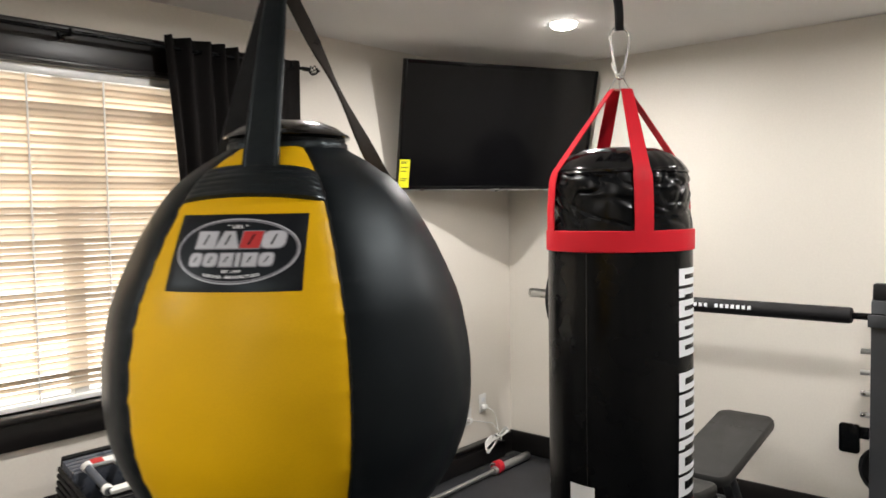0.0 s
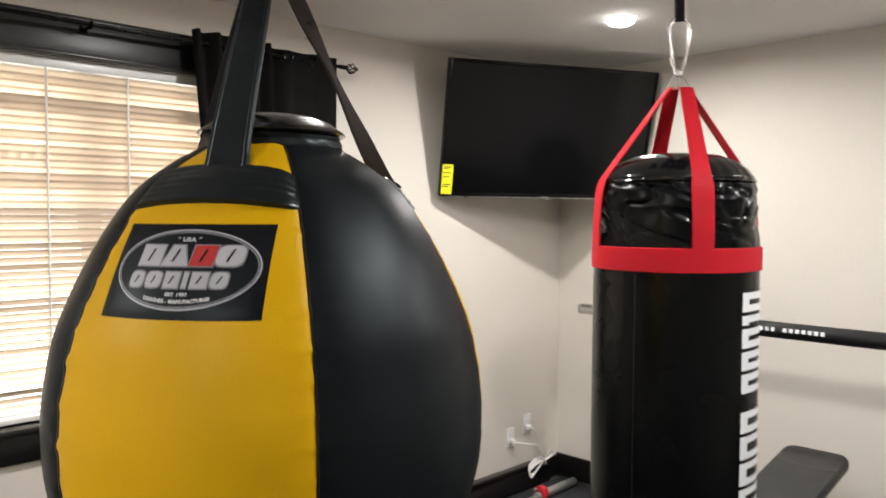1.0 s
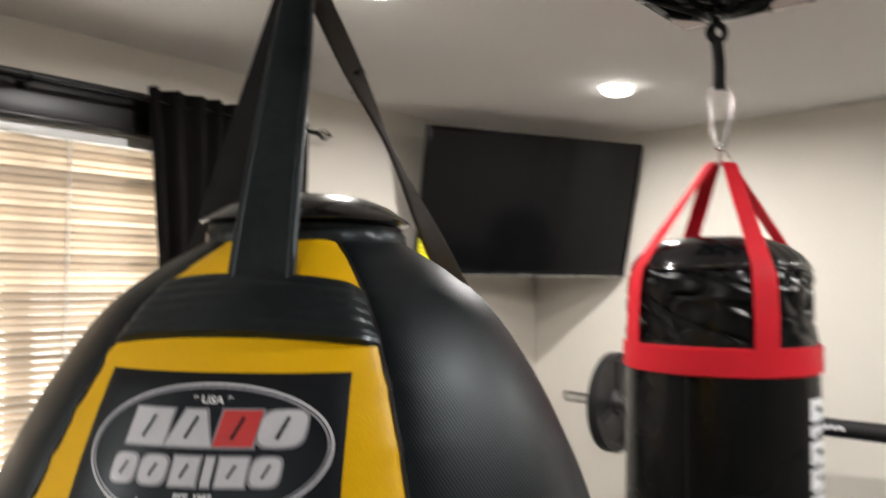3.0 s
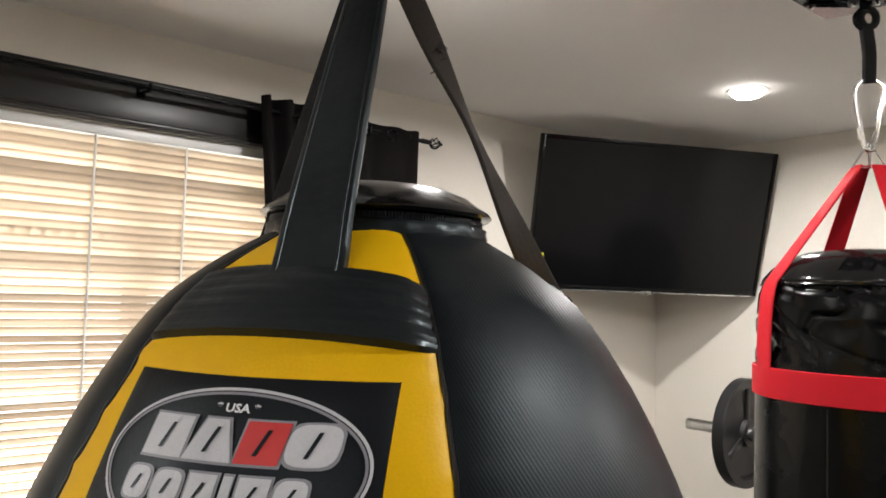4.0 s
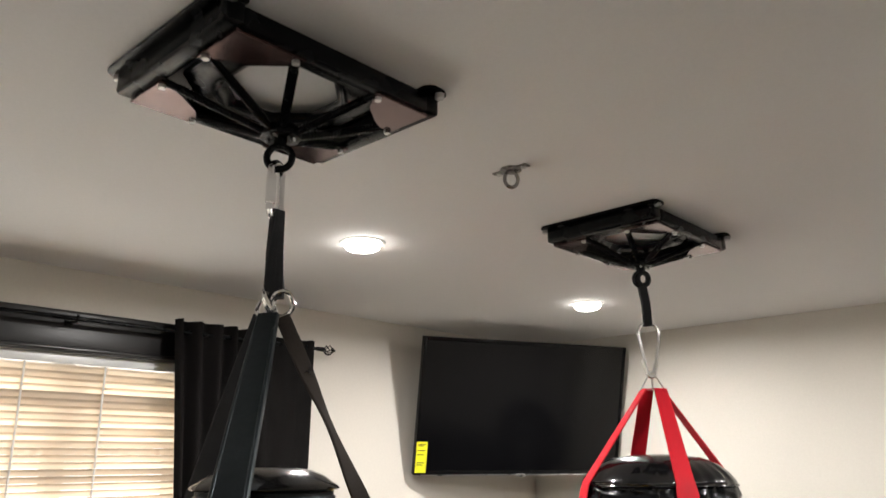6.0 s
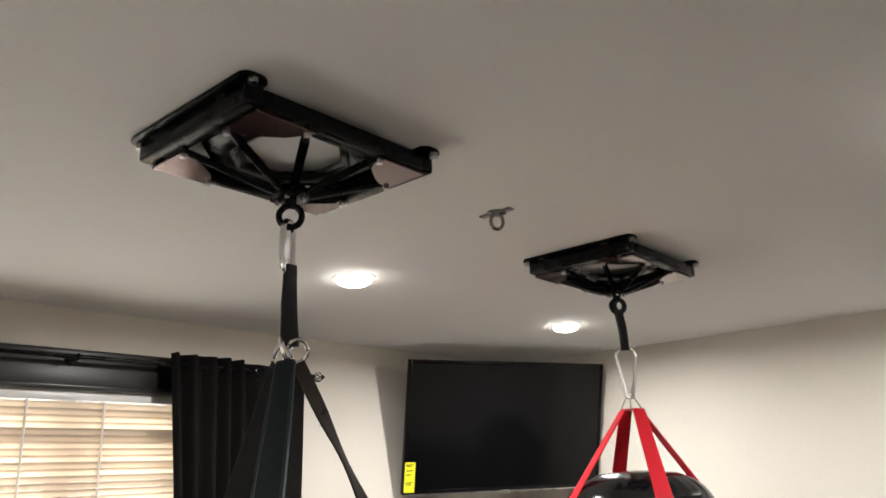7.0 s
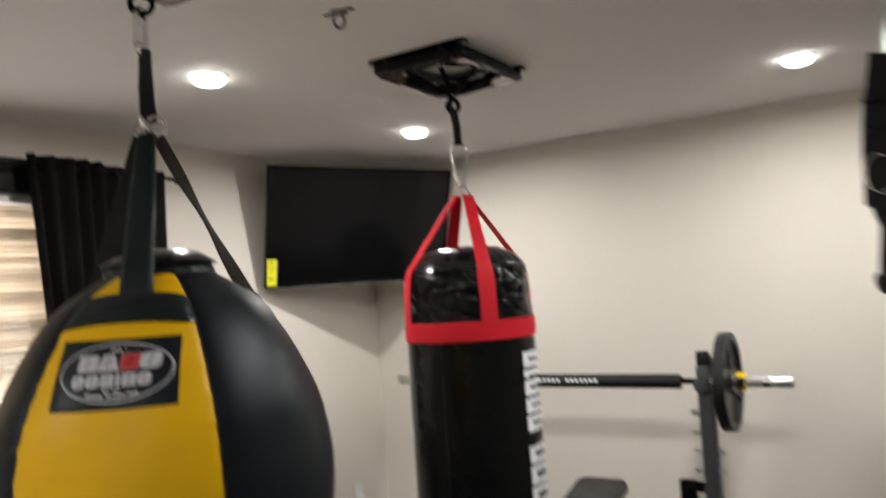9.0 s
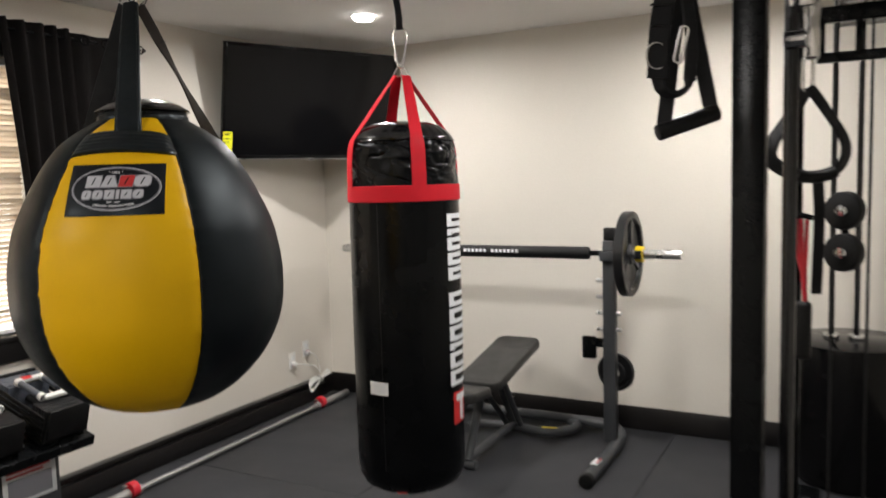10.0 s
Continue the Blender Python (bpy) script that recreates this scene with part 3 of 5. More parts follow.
def on_ball(az, z, out=0.0):
    """A point of the ball's skin, out metres proud of it."""
    r, dz = ball_r(z), 0.004
    slope = (ball_r(min(z + dz, 1.700)) - ball_r(z - dz)) / (2 * dz)
    n = Vector((math.cos(radians(az)), math.sin(radians(az)), -slope)).normalized()
    rr = pucker(az, r, z)
    return Vector((BC[0] + rr * math.cos(radians(az)), BC[1] + rr * math.sin(radians(az)), z)) + n * out, n


def ball_bag():
    t = thing("ball_bag", (*BC, 0.958), "round black and yellow vinyl ball bag hung by three padded straps", "punching bag")
    for k in range(6):
        a0, a1 = SEAMS[k], SEAMS[(k + 1) % 6] + (360 if k == 5 else 0)
        yellow = k % 2 == 0
        bm = lathe(B(), resample(BALL, 170), (*BC, 0), 56 if yellow else 48, a0 + 0.25, a1 - 0.25, pucker)
        part("panel", bm, M_YELLOW if yellow else M_BLACKVINYL, t, "yellow vinyl panel" if yellow else "black textured vinyl panel", 60)
        bm = B()
        tube(bm, [on_ball(a0, z, 0.0005)[0] for z in [0.967 + 0.731 * i / 60 for i in range(61)]], 0.0022, 6)
        part("seam", bm, M_TRIM, t)
    c = (*BC, 0)
    bm = lathe(B(), [(0.092, 1.685), (0.107, 1.694), (0.1095, 1.700), (0.1080, 1.704), (0.1085, 1.709), (0.103, 1.712), (0.1025, 1.717)], c, 72,
               warp=lambda az, r, z: r + 0.0016 * math.sin(radians(az) * 17 + z * 90) + 0.002 * noise.noise((az * 0.03, z * 20, 0)))
    collar = part("collar", bm, M_STRAP, t, "black stitched collar with a zip", 70)
    bm = B()
    for k in range(220):
        a = 2 * math.pi * k / 220
        p = Vector((BC[0] + 0.1035 * math.cos(a), BC[1] + 0.1035 * math.sin(a), 1.7145))
        solid(bm, Matrix.Translation(p) @ Matrix.Rotation(a, 4, "Z") @ Matrix.Diagonal((0.004, 0.0015, 0.0055, 1)))
    part("zip_teeth", bm, M_STRAP, collar, "zip teeth")
    bm = lathe(B(), [(0.100, 1.7195), (0.112, 1.7190), (0.1150, 1.7215), (0.112, 1.7255), (0.104, 1.7300), (0.092, 1.739), (0.070, 1.748), (0.040, 1.753), (0.003, 1.754)], c, 72,
               warp=lambda az, r, z: r + 0.003 * noise.noise((math.cos(radians(az)) * 1.6, math.sin(radians(az)) * 1.6, z * 8)))
    part("lid", bm, M_GLOSSVINYL, t, "glossy black zipped lid", 70)
    # stitched cross bands and straps on the yellow panels
    ringp = Vector((1.733, -3.092, 2.018))
    for k, az in enumerate((-53.0, 60.0, 188.0)):
        bm = B()
        rows = []
        for i in range(29):
            a = (SEAMS[2 * k] + (SEAMS[2 * k + 1] - SEAMS[2 * k]) * i / 28)
            row = []
            for j in range(31):
                v = j / 30
                z = 1.602 + 0.050 * v + 0.010 * (1 - (i / 14 - 1) ** 2)
                flat = 1 - 0.8 * math.exp(-((i - 14) / 4.2) ** 4)
                wave = -0.0009 * flat * max(0.0, math.cos(2 * math.pi * v * 6)) ** 3 + 0.0009 * noise.noise((a * 0.1, v * 6, k))
                row.append(bm.verts.new(on_ball(a, z, ((0.0075 if k == 0 else 0.004) if 0 < j < 30 else 0.0002) * min(1, 0.25 + i / 3, 0.25 + (28 - i) / 3) + wave)[0]))
            rows.append(row)
        for a, b in zip(rows, rows[1:]):
            for j in range(30):
                bm.faces.new((a[j], b[j], b[j + 1], a[j + 1]))
        part("cross_band", bm, M_STRAP, t, "ribbed black stitched band", 60)
        p0, n0 = on_ball(az, 1.636, -0.004)
        p1, n1 = on_ball(az, 1.660, 0.003)
        out = Vector((math.cos(radians(az)), math.sin(radians(az)), 0))
        top = ringp + out * 0.018 + Vector((0, 0, -0.018))
        if k == 0:
            path = smooth_path([p0, p1, p1.lerp(top, 0.12) + out * 0.003, p1.lerp(top, 0.35) + out * 0.004, p1.lerp(top, 0.7) + out * 0.002, top], 8)
            widths = [0.062 - 0.026 * (i / (len(path) - 1)) ** 2.4 for i in range(len(path))]
            norms = [n0.lerp(out, min(1, i / 14)) for i in range(len(path))]
            thick = 0.009
        else:
            path = smooth_path([p0, p1, p1.lerp(top, 0.5), top], 10)
            widths = [(0.031 if k == 1 else 0.066) - (0.005 if k == 1 else 0.026) * i / (len(path) - 1) for i in range(len(path))]
            tang = Vector((-out.y, out.x, 0))
            norms = []
            for i in range(len(path)):
                w = -1.80 + 1.32 * math.exp(-((i / (len(path) - 1) - 0.64) / 0.20) ** 2)
                norms.append(out * math.cos(w) + tang * math.sin(w) if k == 1 else Vector((0.66, -0.75, 0.1)))
            thick = 0.0045 if k == 1 else 0.010
        if k == 0:
            # stitched ridges along the padded strap
            for f in (-0.40, 0.40):
                line = []
                for i, p in enumerate(path[2:-2]):
                    n = norms[i + 2].normalized()
                    across = (path[i + 4] - path[i]).normalized().cross(n).normalized()
                    line.append(p + across * widths[i + 2] * f + n * (thick / 2 + 0.0002))
                part("stitch_ridge", tube(B(), line, 0.0011, 6), M_STRAP, t)
        if k == 1:
            fray_at = path[int(len(path) * 0.80)]
        part("strap", ribbon(B(), path, widths, norms, thick), (M_STRAP, M_GREYWEB, M_WEB)[k], t, "black padded hanging strap" if k != 1 else "twisted hanging strap with frayed stitching", 50)
        part("d_ring", torus(B(), ringp + out * 0.016 + Vector((0, 0, 0.004)), Vector((-out.y, out.x, 0.45)), 0.019, 0.0042, 28, 8, 1.2), M_CHROME, t, "chrome ring")
    part("ring", torus(B(), ringp + Vector((-0.006, -0.004, 0.006)), (0.75, 0.55, 0.3), 0.019, 0.0042, 28, 8, 1.2), M_CHROME, t, "chrome ring")
    bm = B()
    for k in range(34):
        p = fray_at + Vector((random.uniform(-0.004, 0.004), random.uniform(-0.004, 0.004), random.uniform(-0.018, 0.018)))
        tube(bm, [p, p + Vector((random.uniform(-0.008, 0.008), random.uniform(-0.008, 0.008), random.uniform(-0.012, 0.004)))], 0.0006, 4)
    part("loop_strap", ribbon(B(), smooth_path([ringp + Vector((0.002, 0, 0.012)), ringp + Vector((-0.003, 0.002, 0.09)), ringp + Vector((0.001, 0, 0.172))], 8), [0.034, 0.035, 0.035, 0.034, 0.033, 0.032, 0.031, 0.030, 0.030, 0.029, 0.028, 0.027, 0.026, 0.026, 0.026, 0.026, 0.026], [Vector((VIEW[0], VIEW[1], 0)).lerp(Vector((0.9, 0.2, 0)), i / 16) for i in range(17)], 0.013), M_WEB, t, "black webbing loop", 50)
    part("frayed_thread", bm, M_WEB, t)
    bm = B()
    carabiner(bm, (1.728, -3.095, 2.279), (1.728, -3.095, 2.176), 0.027, 0.0066, (0.95, 0.25))
    part("snap_link", bm, M_CHROME, t, "chrome quick link")
    part("snap_sleeve", rod(B(), (1.728 + 0.0033, -3.095 - 0.0125, 2.200), (1.728 + 0.0033, -3.095 - 0.0125, 2.252), 0.0100, 6), M_CHROME, t)
    return t


ball = ball_bag()


# ---- the patch on the ball: plate, ovals, plain letter shapes ----
PZ0, PH, PW, PAZ = 1.470, 0.130, 0.222, -56.0
_vs = [0.0]
_zs = [PZ0]
while _vs[-1] < PH + 0.01:
    za = _zs[-1] + 0.001
    _vs.append(_vs[-1] + math.hypot(0.001, ball_r(za) - ball_r(_zs[-1])))
    _zs.append(za)


def on_patch(u, v, out):
    """u across from the middle, v up from the lower edge, in metres on the patch."""
    z = float(np.interp(v, _vs, _zs))
    return on_ball(PAZ + math.degrees(u / ball_r(z)), z, 0.0025 + out)[0]


def patch_poly(bm, pts, out, cut=0.012):
    """A flat shape laid on the patch: a convex outline, filled in small steps."""
    cu, cv = sum(p[0] for p in pts) / len(pts), sum(p[1] for p in pts) / len(pts)
    n = len(pts)
    edge = []
    for a, b in zip(pts, pts[1:] + pts[:1]):
        steps = max(1, int(math.dist(a, b) / cut))
        edge += [(a[0] + (b[0] - a[0]) * k / steps, a[1] + (b[1] - a[1]) * k / steps) for k in range(steps)]
    rings = []
    for f in (1.0, 0.66, 0.33):
        rings.append([bm.verts.new(on_patch(cu + (u - cu) * f, cv + (v - cv) * f, out)) for u, v in edge])
    mid = bm.verts.new(on_patch(cu, cv, out))
    m = len(edge)
    for a, b in zip(rings, rings[1:]):
        for k in range(m):
            bm.faces.new((a[k], a[(k + 1) % m], b[(k + 1) % m], b[k]))
    for k in range(m):
        bm.faces.new((rings[-1][k], rings[-1][(k + 1) % m], mid))
    return bm


def patch_oval(bm, cu, cv, ru, rv, width, out, n=72):
    rows = []
    for k in range(n):
        a = 2 * math.pi * k / n
        rows.append([bm.verts.new(on_patch(cu + (ru + d) * math.cos(a), cv + (rv + d) * math.sin(a), out)) for d in (-width / 2, width / 2)])
    for k in range(n):
        a, b = rows[k], rows[(k + 1) % n]
        bm.faces.new((a[0], a[1], b[1], b[0]))
    return bm


bm = B()
rows = []
for i in range(25):
    u = -PW / 2 + PW * i / 24
    rows.append([bm.verts.new(on_patch(u * (1 - 0.04 * j / 14), PH * j / 14, 0.0 if 0 < i < 24 and 0 < j < 14 else -0.0022)) for j in range(15)])
for a, b in zip(rows, rows[1:]):
    for j in range(14):
        bm.faces.new((a[j], b[j], b[j + 1], a[j + 1]))
patch = part("logo_patch", bm, M_PATCH, ball, "black sewn patch with an oval emblem", 60)
CU, CV = 0.002, PH * 0.505
bm = B()
patch_oval(bm, CU, CV, 0.0975, 0.0535, 0.0022, 0.0008)
part("oval_line", bm, M_PATCHPRINT, patch)
bm = B()
patch_oval(bm, CU, CV, 0.0945, 0.0505, 0.0020, 0.0008)
part("oval_line", bm, M_GREYPRINT, patch)


def letter_block(outline, slots, material):
    """A plain printed shape with a grey rim and dark slots; outlines in metres from the emblem's middle."""
    cu, cv = sum(p[0] for p in outline) / len(outline), sum(p[1] for p in outline) / len(outline)

    def grown(d):
        out = []
        for u, v in outline:
            out.append((CU + u + math.copysign(min(d, abs(u - cu) * 0.3) if d > 0 else d, u - cu), CV + v + math.copysign(d, v - cv)))
        return out

    part("letter_rim", patch_poly(B(), grown(0.0022), 0.0012, 0.006), M_GREYPRINT, patch)
    part("letter_shape", patch_poly(B(), grown(-0.0004), 0.0018, 0.006), material, patch)
    for q in slots:
        part("letter_slot", patch_poly(B(), [(CU + u, CV + v) for u, v in q], 0.0024, 0.006), M_PATCH, patch)


def round_shape(u0, u1, v0, v1, lean, n=20):
    """A squarish oval outline."""
    cu, cv, ru, rv = (u0 + u1) / 2, (v0 + v1) / 2, (u1 - u0) / 2, (v1 - v0) / 2
    pts = []
    for k in range(n):
        c, q = math.cos(2 * math.pi * k / n), math.sin(2 * math.pi * k / n)
        v = math.copysign(abs(q) ** 0.65, q) * rv
        pts.append((cu + math.copysign(abs(c) ** 0.65, c) * ru + lean * v / rv, cv + v))
    return pts


# upper row: four plain shapes, the third one red; lower row: six
V0, V1 = 0.0035, 0.0310
outlines = [[(-0.064, V0), (-0.032, V0), (-0.029, V1), (-0.061, V1)], [(-0.030, V0), (0.006, V0), (-0.003, V1), (-0.018, V1)],
            [(0.008, V0), (0.037, V0), (0.041, V1), (0.012, V1)], round_shape(0.041, 0.075, V0, V1, 0.0015)]
for k, line in enumerate(outlines):
    mid = sum(p[0] for p in line) / len(line)
    slot = [(mid - 0.0050, V0 + 0.005), (mid - 0.0020, V0 + 0.005), (mid + 0.0050, V1 - 0.005), (mid + 0.0020, V1 - 0.005)]
    letter_block(line, [slot], M_REDPRINT if k == 2 else M_PATCHPRINT)
V0, V1 = -0.0255, -0.0055
edges = (-0.070, -0.0455, -0.0195, 0.0045, 0.0155, 0.0405, 0.0655)
for k, (u0, u1) in enumerate(zip(edges, edges[1:])):
    u1 -= 0.0050
    mid = (u0 + u1) / 2
    line = [(u0, V0), (u1, V0), (u1 + 0.001, V1), (u0 + 0.001, V1)] if k in (2, 3, 4) else round_shape(u0, u1, V0, V1, 0.001)
    letter_block(line, [] if k == 3 else [[(mid - 0.0035, V0 + 0.005), (mid - 0.0010, V0 + 0.005), (mid + 0.0040, V1 - 0.005), (mid + 0.0015, V1 - 0.005)]], M_PATCHPRINT)


def wrapped_text(words, cu, cv, size, name, arc=0.0, stretch=1.0):
    """Small real lettering laid on the patch."""
    cd = bpy.data.curves.new(name, "FONT")
    cd.body, cd.size, cd.align_x, cd.align_y, cd.resolution_u = words, size, "CENTER", "CENTER", 2
    cd.offset = 0.00025
    ob = bpy.data.objects.new(name, cd)
    scene.collection.objects.link(ob)
    me = bpy.data.meshes.new_from_object(ob.evaluated_get(bpy.context.evaluated_depsgraph_get()))
    bpy.data.objects.remove(ob)
    base = root_of(patch).location
    for v in me.vertices:
        u, w = v.co.x * stretch, v.co.y
        v.co = on_patch(cu + u, cv + w + arc * u * u, 0.0013) - base
    me.materials.append(M_PRINT)
    o = new(name, me)
    o.parent = patch
    return o


wrapped_text("* USA *", CU, CV + 0.0395, 0.0085, "lettering", stretch=1.15)
wrapped_text("EST. 1997", CU, CV - 0.0345, 0.0062, "lettering", stretch=1.15)
wrapped_text("DESIGNER - MANUFACTURER", CU, CV - 0.0435, 0.0066, "lettering", arc=2.2)

# ---- tall heavy bag ----
HC = (1.712, -1.735)
HR = 0.231
BAG = [(0.004, 0.228), (0.10, 0.229), (0.175, 0.240), (0.215, 0.275), (0.229, 0.340), (0.231, 0.50), (0.231, 1.30), (0.230, 1.52), (0.2275, 1.62), (0.222, 1.672), (0.214, 1.692)]


def bag_fold(az, r, z):
    """Sags and creases of the bag's skin, deepest under the top seam."""
    a = radians(az)
    k = max(0.0, min(1.0, (z - 1.46) / 0.16)) * (1 if z < 1.70 else 0.6)
    ca, sa = math.cos(a), math.sin(a)
    fold = min(0.001, 0.020 * k * (noise.noise((ca * 1.9, sa * 1.9, z * 8.0)) - 0.05) + 0.004 * k * noise.noise((ca * 5, sa * 5, z * 18)))
    # sharp creases running slantwise, gathered below the top seam
    for sx, sz, o in ((1.2, 19.0, 5.0), (1.8, 13.0, 11.0)):
        q = noise.noise((ca * sx + o, sa * sx, z * sz + 1.6 * ca))
        fold -= 0.0080 * k * max(0.0, 1 - 5.5 * abs(q)) ** 2
    low = 0.003 * noise.noise((math.cos(a) * 2.0, math.sin(a) * 2.0, z * 2.6))
    return max(0.003, r + fold + low)


def on_bag(az, z, out):
    r = bag_fold(az, HR if z < 1.5 else float(np.interp(z, [1.5, 1.62, 1.672, 1.692], [0.2305, 0.2275, 0.222, 0.214])), z) + out
    return Vector((HC[0] + r * math.cos(radians(az)), HC[1] + r * math.sin(radians(az)), z))


def bag_plate(bm, a0, a1, z0, z1, out, steps=8):
    """A thin print or tag lying on the bag."""
    rows = []
    for i in range(steps + 1):
        a = a0 + (a1 - a0) * i / steps
        rows.append([bm.verts.new(on_bag(a, z0 + (z1 - z0) * j / 3, out)) for j in range(4)])
    for a, b in zip(rows, rows[1:]):
        for j in range(3):
            bm.faces.new((a[j], b[j], b[j + 1], a[j + 1]))
    return bm


def heavy_bag():
    t = thing("heavy_bag", (*HC, 0.228), "tall black vinyl heavy bag with red webbing straps", "punching bag")
    c = (*HC, 0)
    bm = lathe(B(), [p for p in resample(BAG, 40) if p[1] < 1.44] + [(0.2305 if z < 1.53 else float(np.interp(z, [1.53, 1.62, 1.672, 1.692], [0.2305, 0.2275, 0.222, 0.214])), z) for z in [1.44 + 0.252 * i / 56 for i in range(57)]], c, 220, warp=bag_fold)
    body = part("body", bm, M_BAGVINYL, t, "black vinyl body", 80)
    bm = lathe(B(), [(0.213, 1.690), (0.217, 1.697), (0.213, 1.706), (0.196, 1.727), (0.166, 1.750), (0.124, 1.767), (0.06, 1.774), (0.003, 1.776)], c, 120, warp=lambda az, r, z: r + (0.35 + 0.65 * r / 0.2) * (bag_fold(az, 0.2, 1.66) - 0.2) * 0.6 + 0.004 * noise.noise((math.cos(radians(az)) * 2.2 * r / 0.2, math.sin(radians(az)) * 2.2 * r / 0.2, 3)))
    part("top_cap", bm, M_GLOSSVINYL, t, "puckered glossy top cap", 80)
    bm = B()
    tube(bm, [on_bag(a, 1.692, 0.003) for a in range(0, 360, 3)], 0.0035, 6, True)
    part("piping", bm, M_GLOSSVINYL, t)
    bm = B()
    tube(bm, [on_bag(-87, 0.35 + 1.09 * i / 40, 0.0006) for i in range(41)], 0.0016, 6)
    part("seam", bm, M_TRIM, t)
    bm = lathe(B(), [(0.2315, 1.446), (0.2365, 1.448), (0.2368, 1.510), (0.2315, 1.512)], c, 120, warp=lambda az, r, z: r + 0.003 * noise.noise((math.cos(radians(az)) * 2.0, math.sin(radians(az)) * 2.0, z * 2.6)))
    part("band", bm, M_RED, t, "wide red webbing band", 50)
    apex = Vector((HC[0] + 0.012, HC[1] - 0.012, 1.962))
    for az, ex in ((-43.6, 0.016), (-127.0, -0.016), (137.0, -0.012), (50.0, 0.012)):
        out = Vector((math.cos(radians(az)), math.sin(radians(az)), 0))
        tip = apex + Vector((0.73, 0.68, 0)) * ex * 1.3 + out * 0.006
        pts = [Vector((HC[0], HC[1], z)) + out * q for q, z in ((0.2345, 1.500), (0.2355, 1.56), (0.2325, 1.62), (0.2275, 1.668), (0.2185, 1.699))]
        edge = pts[-1]
        path = smooth_path(pts, 5) + [edge.lerp(tip, f) for f in (0.08, 0.2, 0.35, 0.5, 0.65, 0.8, 0.92, 1.0)]
        n = len(path)
        widths = [0.059 - 0.022 * max(0, (i - n * 0.55) / (n * 0.45)) for i in range(n)]
        norms = [out + Vector((0, 0, 0.25 if i > 15 else 0.0)) for i in range(n)]
        part("strap", ribbon(B(), path, widths, norms, 0.0042), M_RED, t, "red webbing strap", 50)
    for ex in (-0.018, 0.018):
        bm = B()
        p = apex + Vector((0.73, 0.68, 0)) * ex
        q = apex + Vector((0, 0, 0.052))
        s = Vector((0.73, 0.68, 0)) * 0.018
        tube(bm, [q + s * 0.15, p + s + Vector((0, 0, -0.004)), p - s + Vector((0, 0, -0.004)), q - s * 0.15], 0.0026, 8, True)
        part("triangle_ring", bm, M_CHROME, t, "chrome triangle ring")
    bm = B()
    carabiner(bm, apex + Vector((0, 0, 0.196)), apex + Vector((0, 0, 0.034)), 0.062, 0.0052, VIEW, 2.6)
    part("snap_hook", bm, M_CHROME, t, "large chrome snap hook")
    bm = B()
    rod(bm, apex + Vector((0.006, 0.006, 0.045)), apex + Vector((0.012, 0.011, 0.075)), 0.0075, 12), rod(bm, apex + Vector((-0.012, -0.011, 0.06)), apex + Vector((-0.016, -0.015, 0.085)), 0.0075, 12)
    part("hook_barrel", bm, M_CHROME, t)
    a, b = apex + Vector((0, 0, 0.186)), Vector((1.728, -1.775, CEIL - 0.165))
    path = smooth_path([a, a.lerp(b, 0.5) + Vector((0.004, 0, 0)), b], 8)
    part("loop_strap", ribbon(B(), path, [0.026] * len(path), [Vector((VIEW[0], VIEW[1], 0))] * len(path), 0.016), M_WEB, t, "black webbing loop", 50)
    part("knot", torus(B(), b + Vector((0.004, 0.004, 0.014)), (VIEW[0], VIEW[1], 0.1), 0.016, 0.0085, 20, 8, 1.3), M_WEB, t)
    # printed side: plain white letter shapes, red mark
    zt = 1.392
    for k, h in enumerate((0.052, 0.026, 0.052, 0.050, 0.052, 0.0, 0.058, 0.062, 0.062, 0.028, 0.066, 0.064)):
        if h == 0.0:
            zt -= 0.040
            continue
        bm = B()
        bar = min(h, 0.019)
        bag_plate(bm, -12, -4, zt - h, zt, 0.0016, 4), bag_plate(bm, -4, 20, zt - bar, zt, 0.0016)
        if h > 0.03:
            bag_plate(bm, -4, 20, zt - h, zt - h + bar, 0.0016)
        part("letter_shape", bm, M_PRINT, body, "plain white printed shape", 60)
        zt -= h + 0.010
    part("print_mark", bag_plate(B(), -8, 20, zt - 0.155, zt - 0.02, 0.0014), M_REDPRINT, body, "red printed mark", 60)
    bm = B()
    bag_plate(bm, -3, 20, zt - 0.060, zt - 0.030, 0.0022), bag_plate(bm, 4, 12, zt - 0.145, zt - 0.060, 0.0022)
    part("print_mark", bm, M_PRINT, body, "", 60)
    part("tag", bag_plate(B(), -103, -81, 0.668, 0.722, 0.0022), M_PRINT, body, "small white sewn tag", 60)
    part("print_mark", bag_plate(B(), -78, -66, 0.252, 0.262, -0.03), M_REDPRINT, body, "", 60)
    return t


heavy_bag()


# ---- barbell on the bench rack ----
BY, BZ = -0.458, 1.107


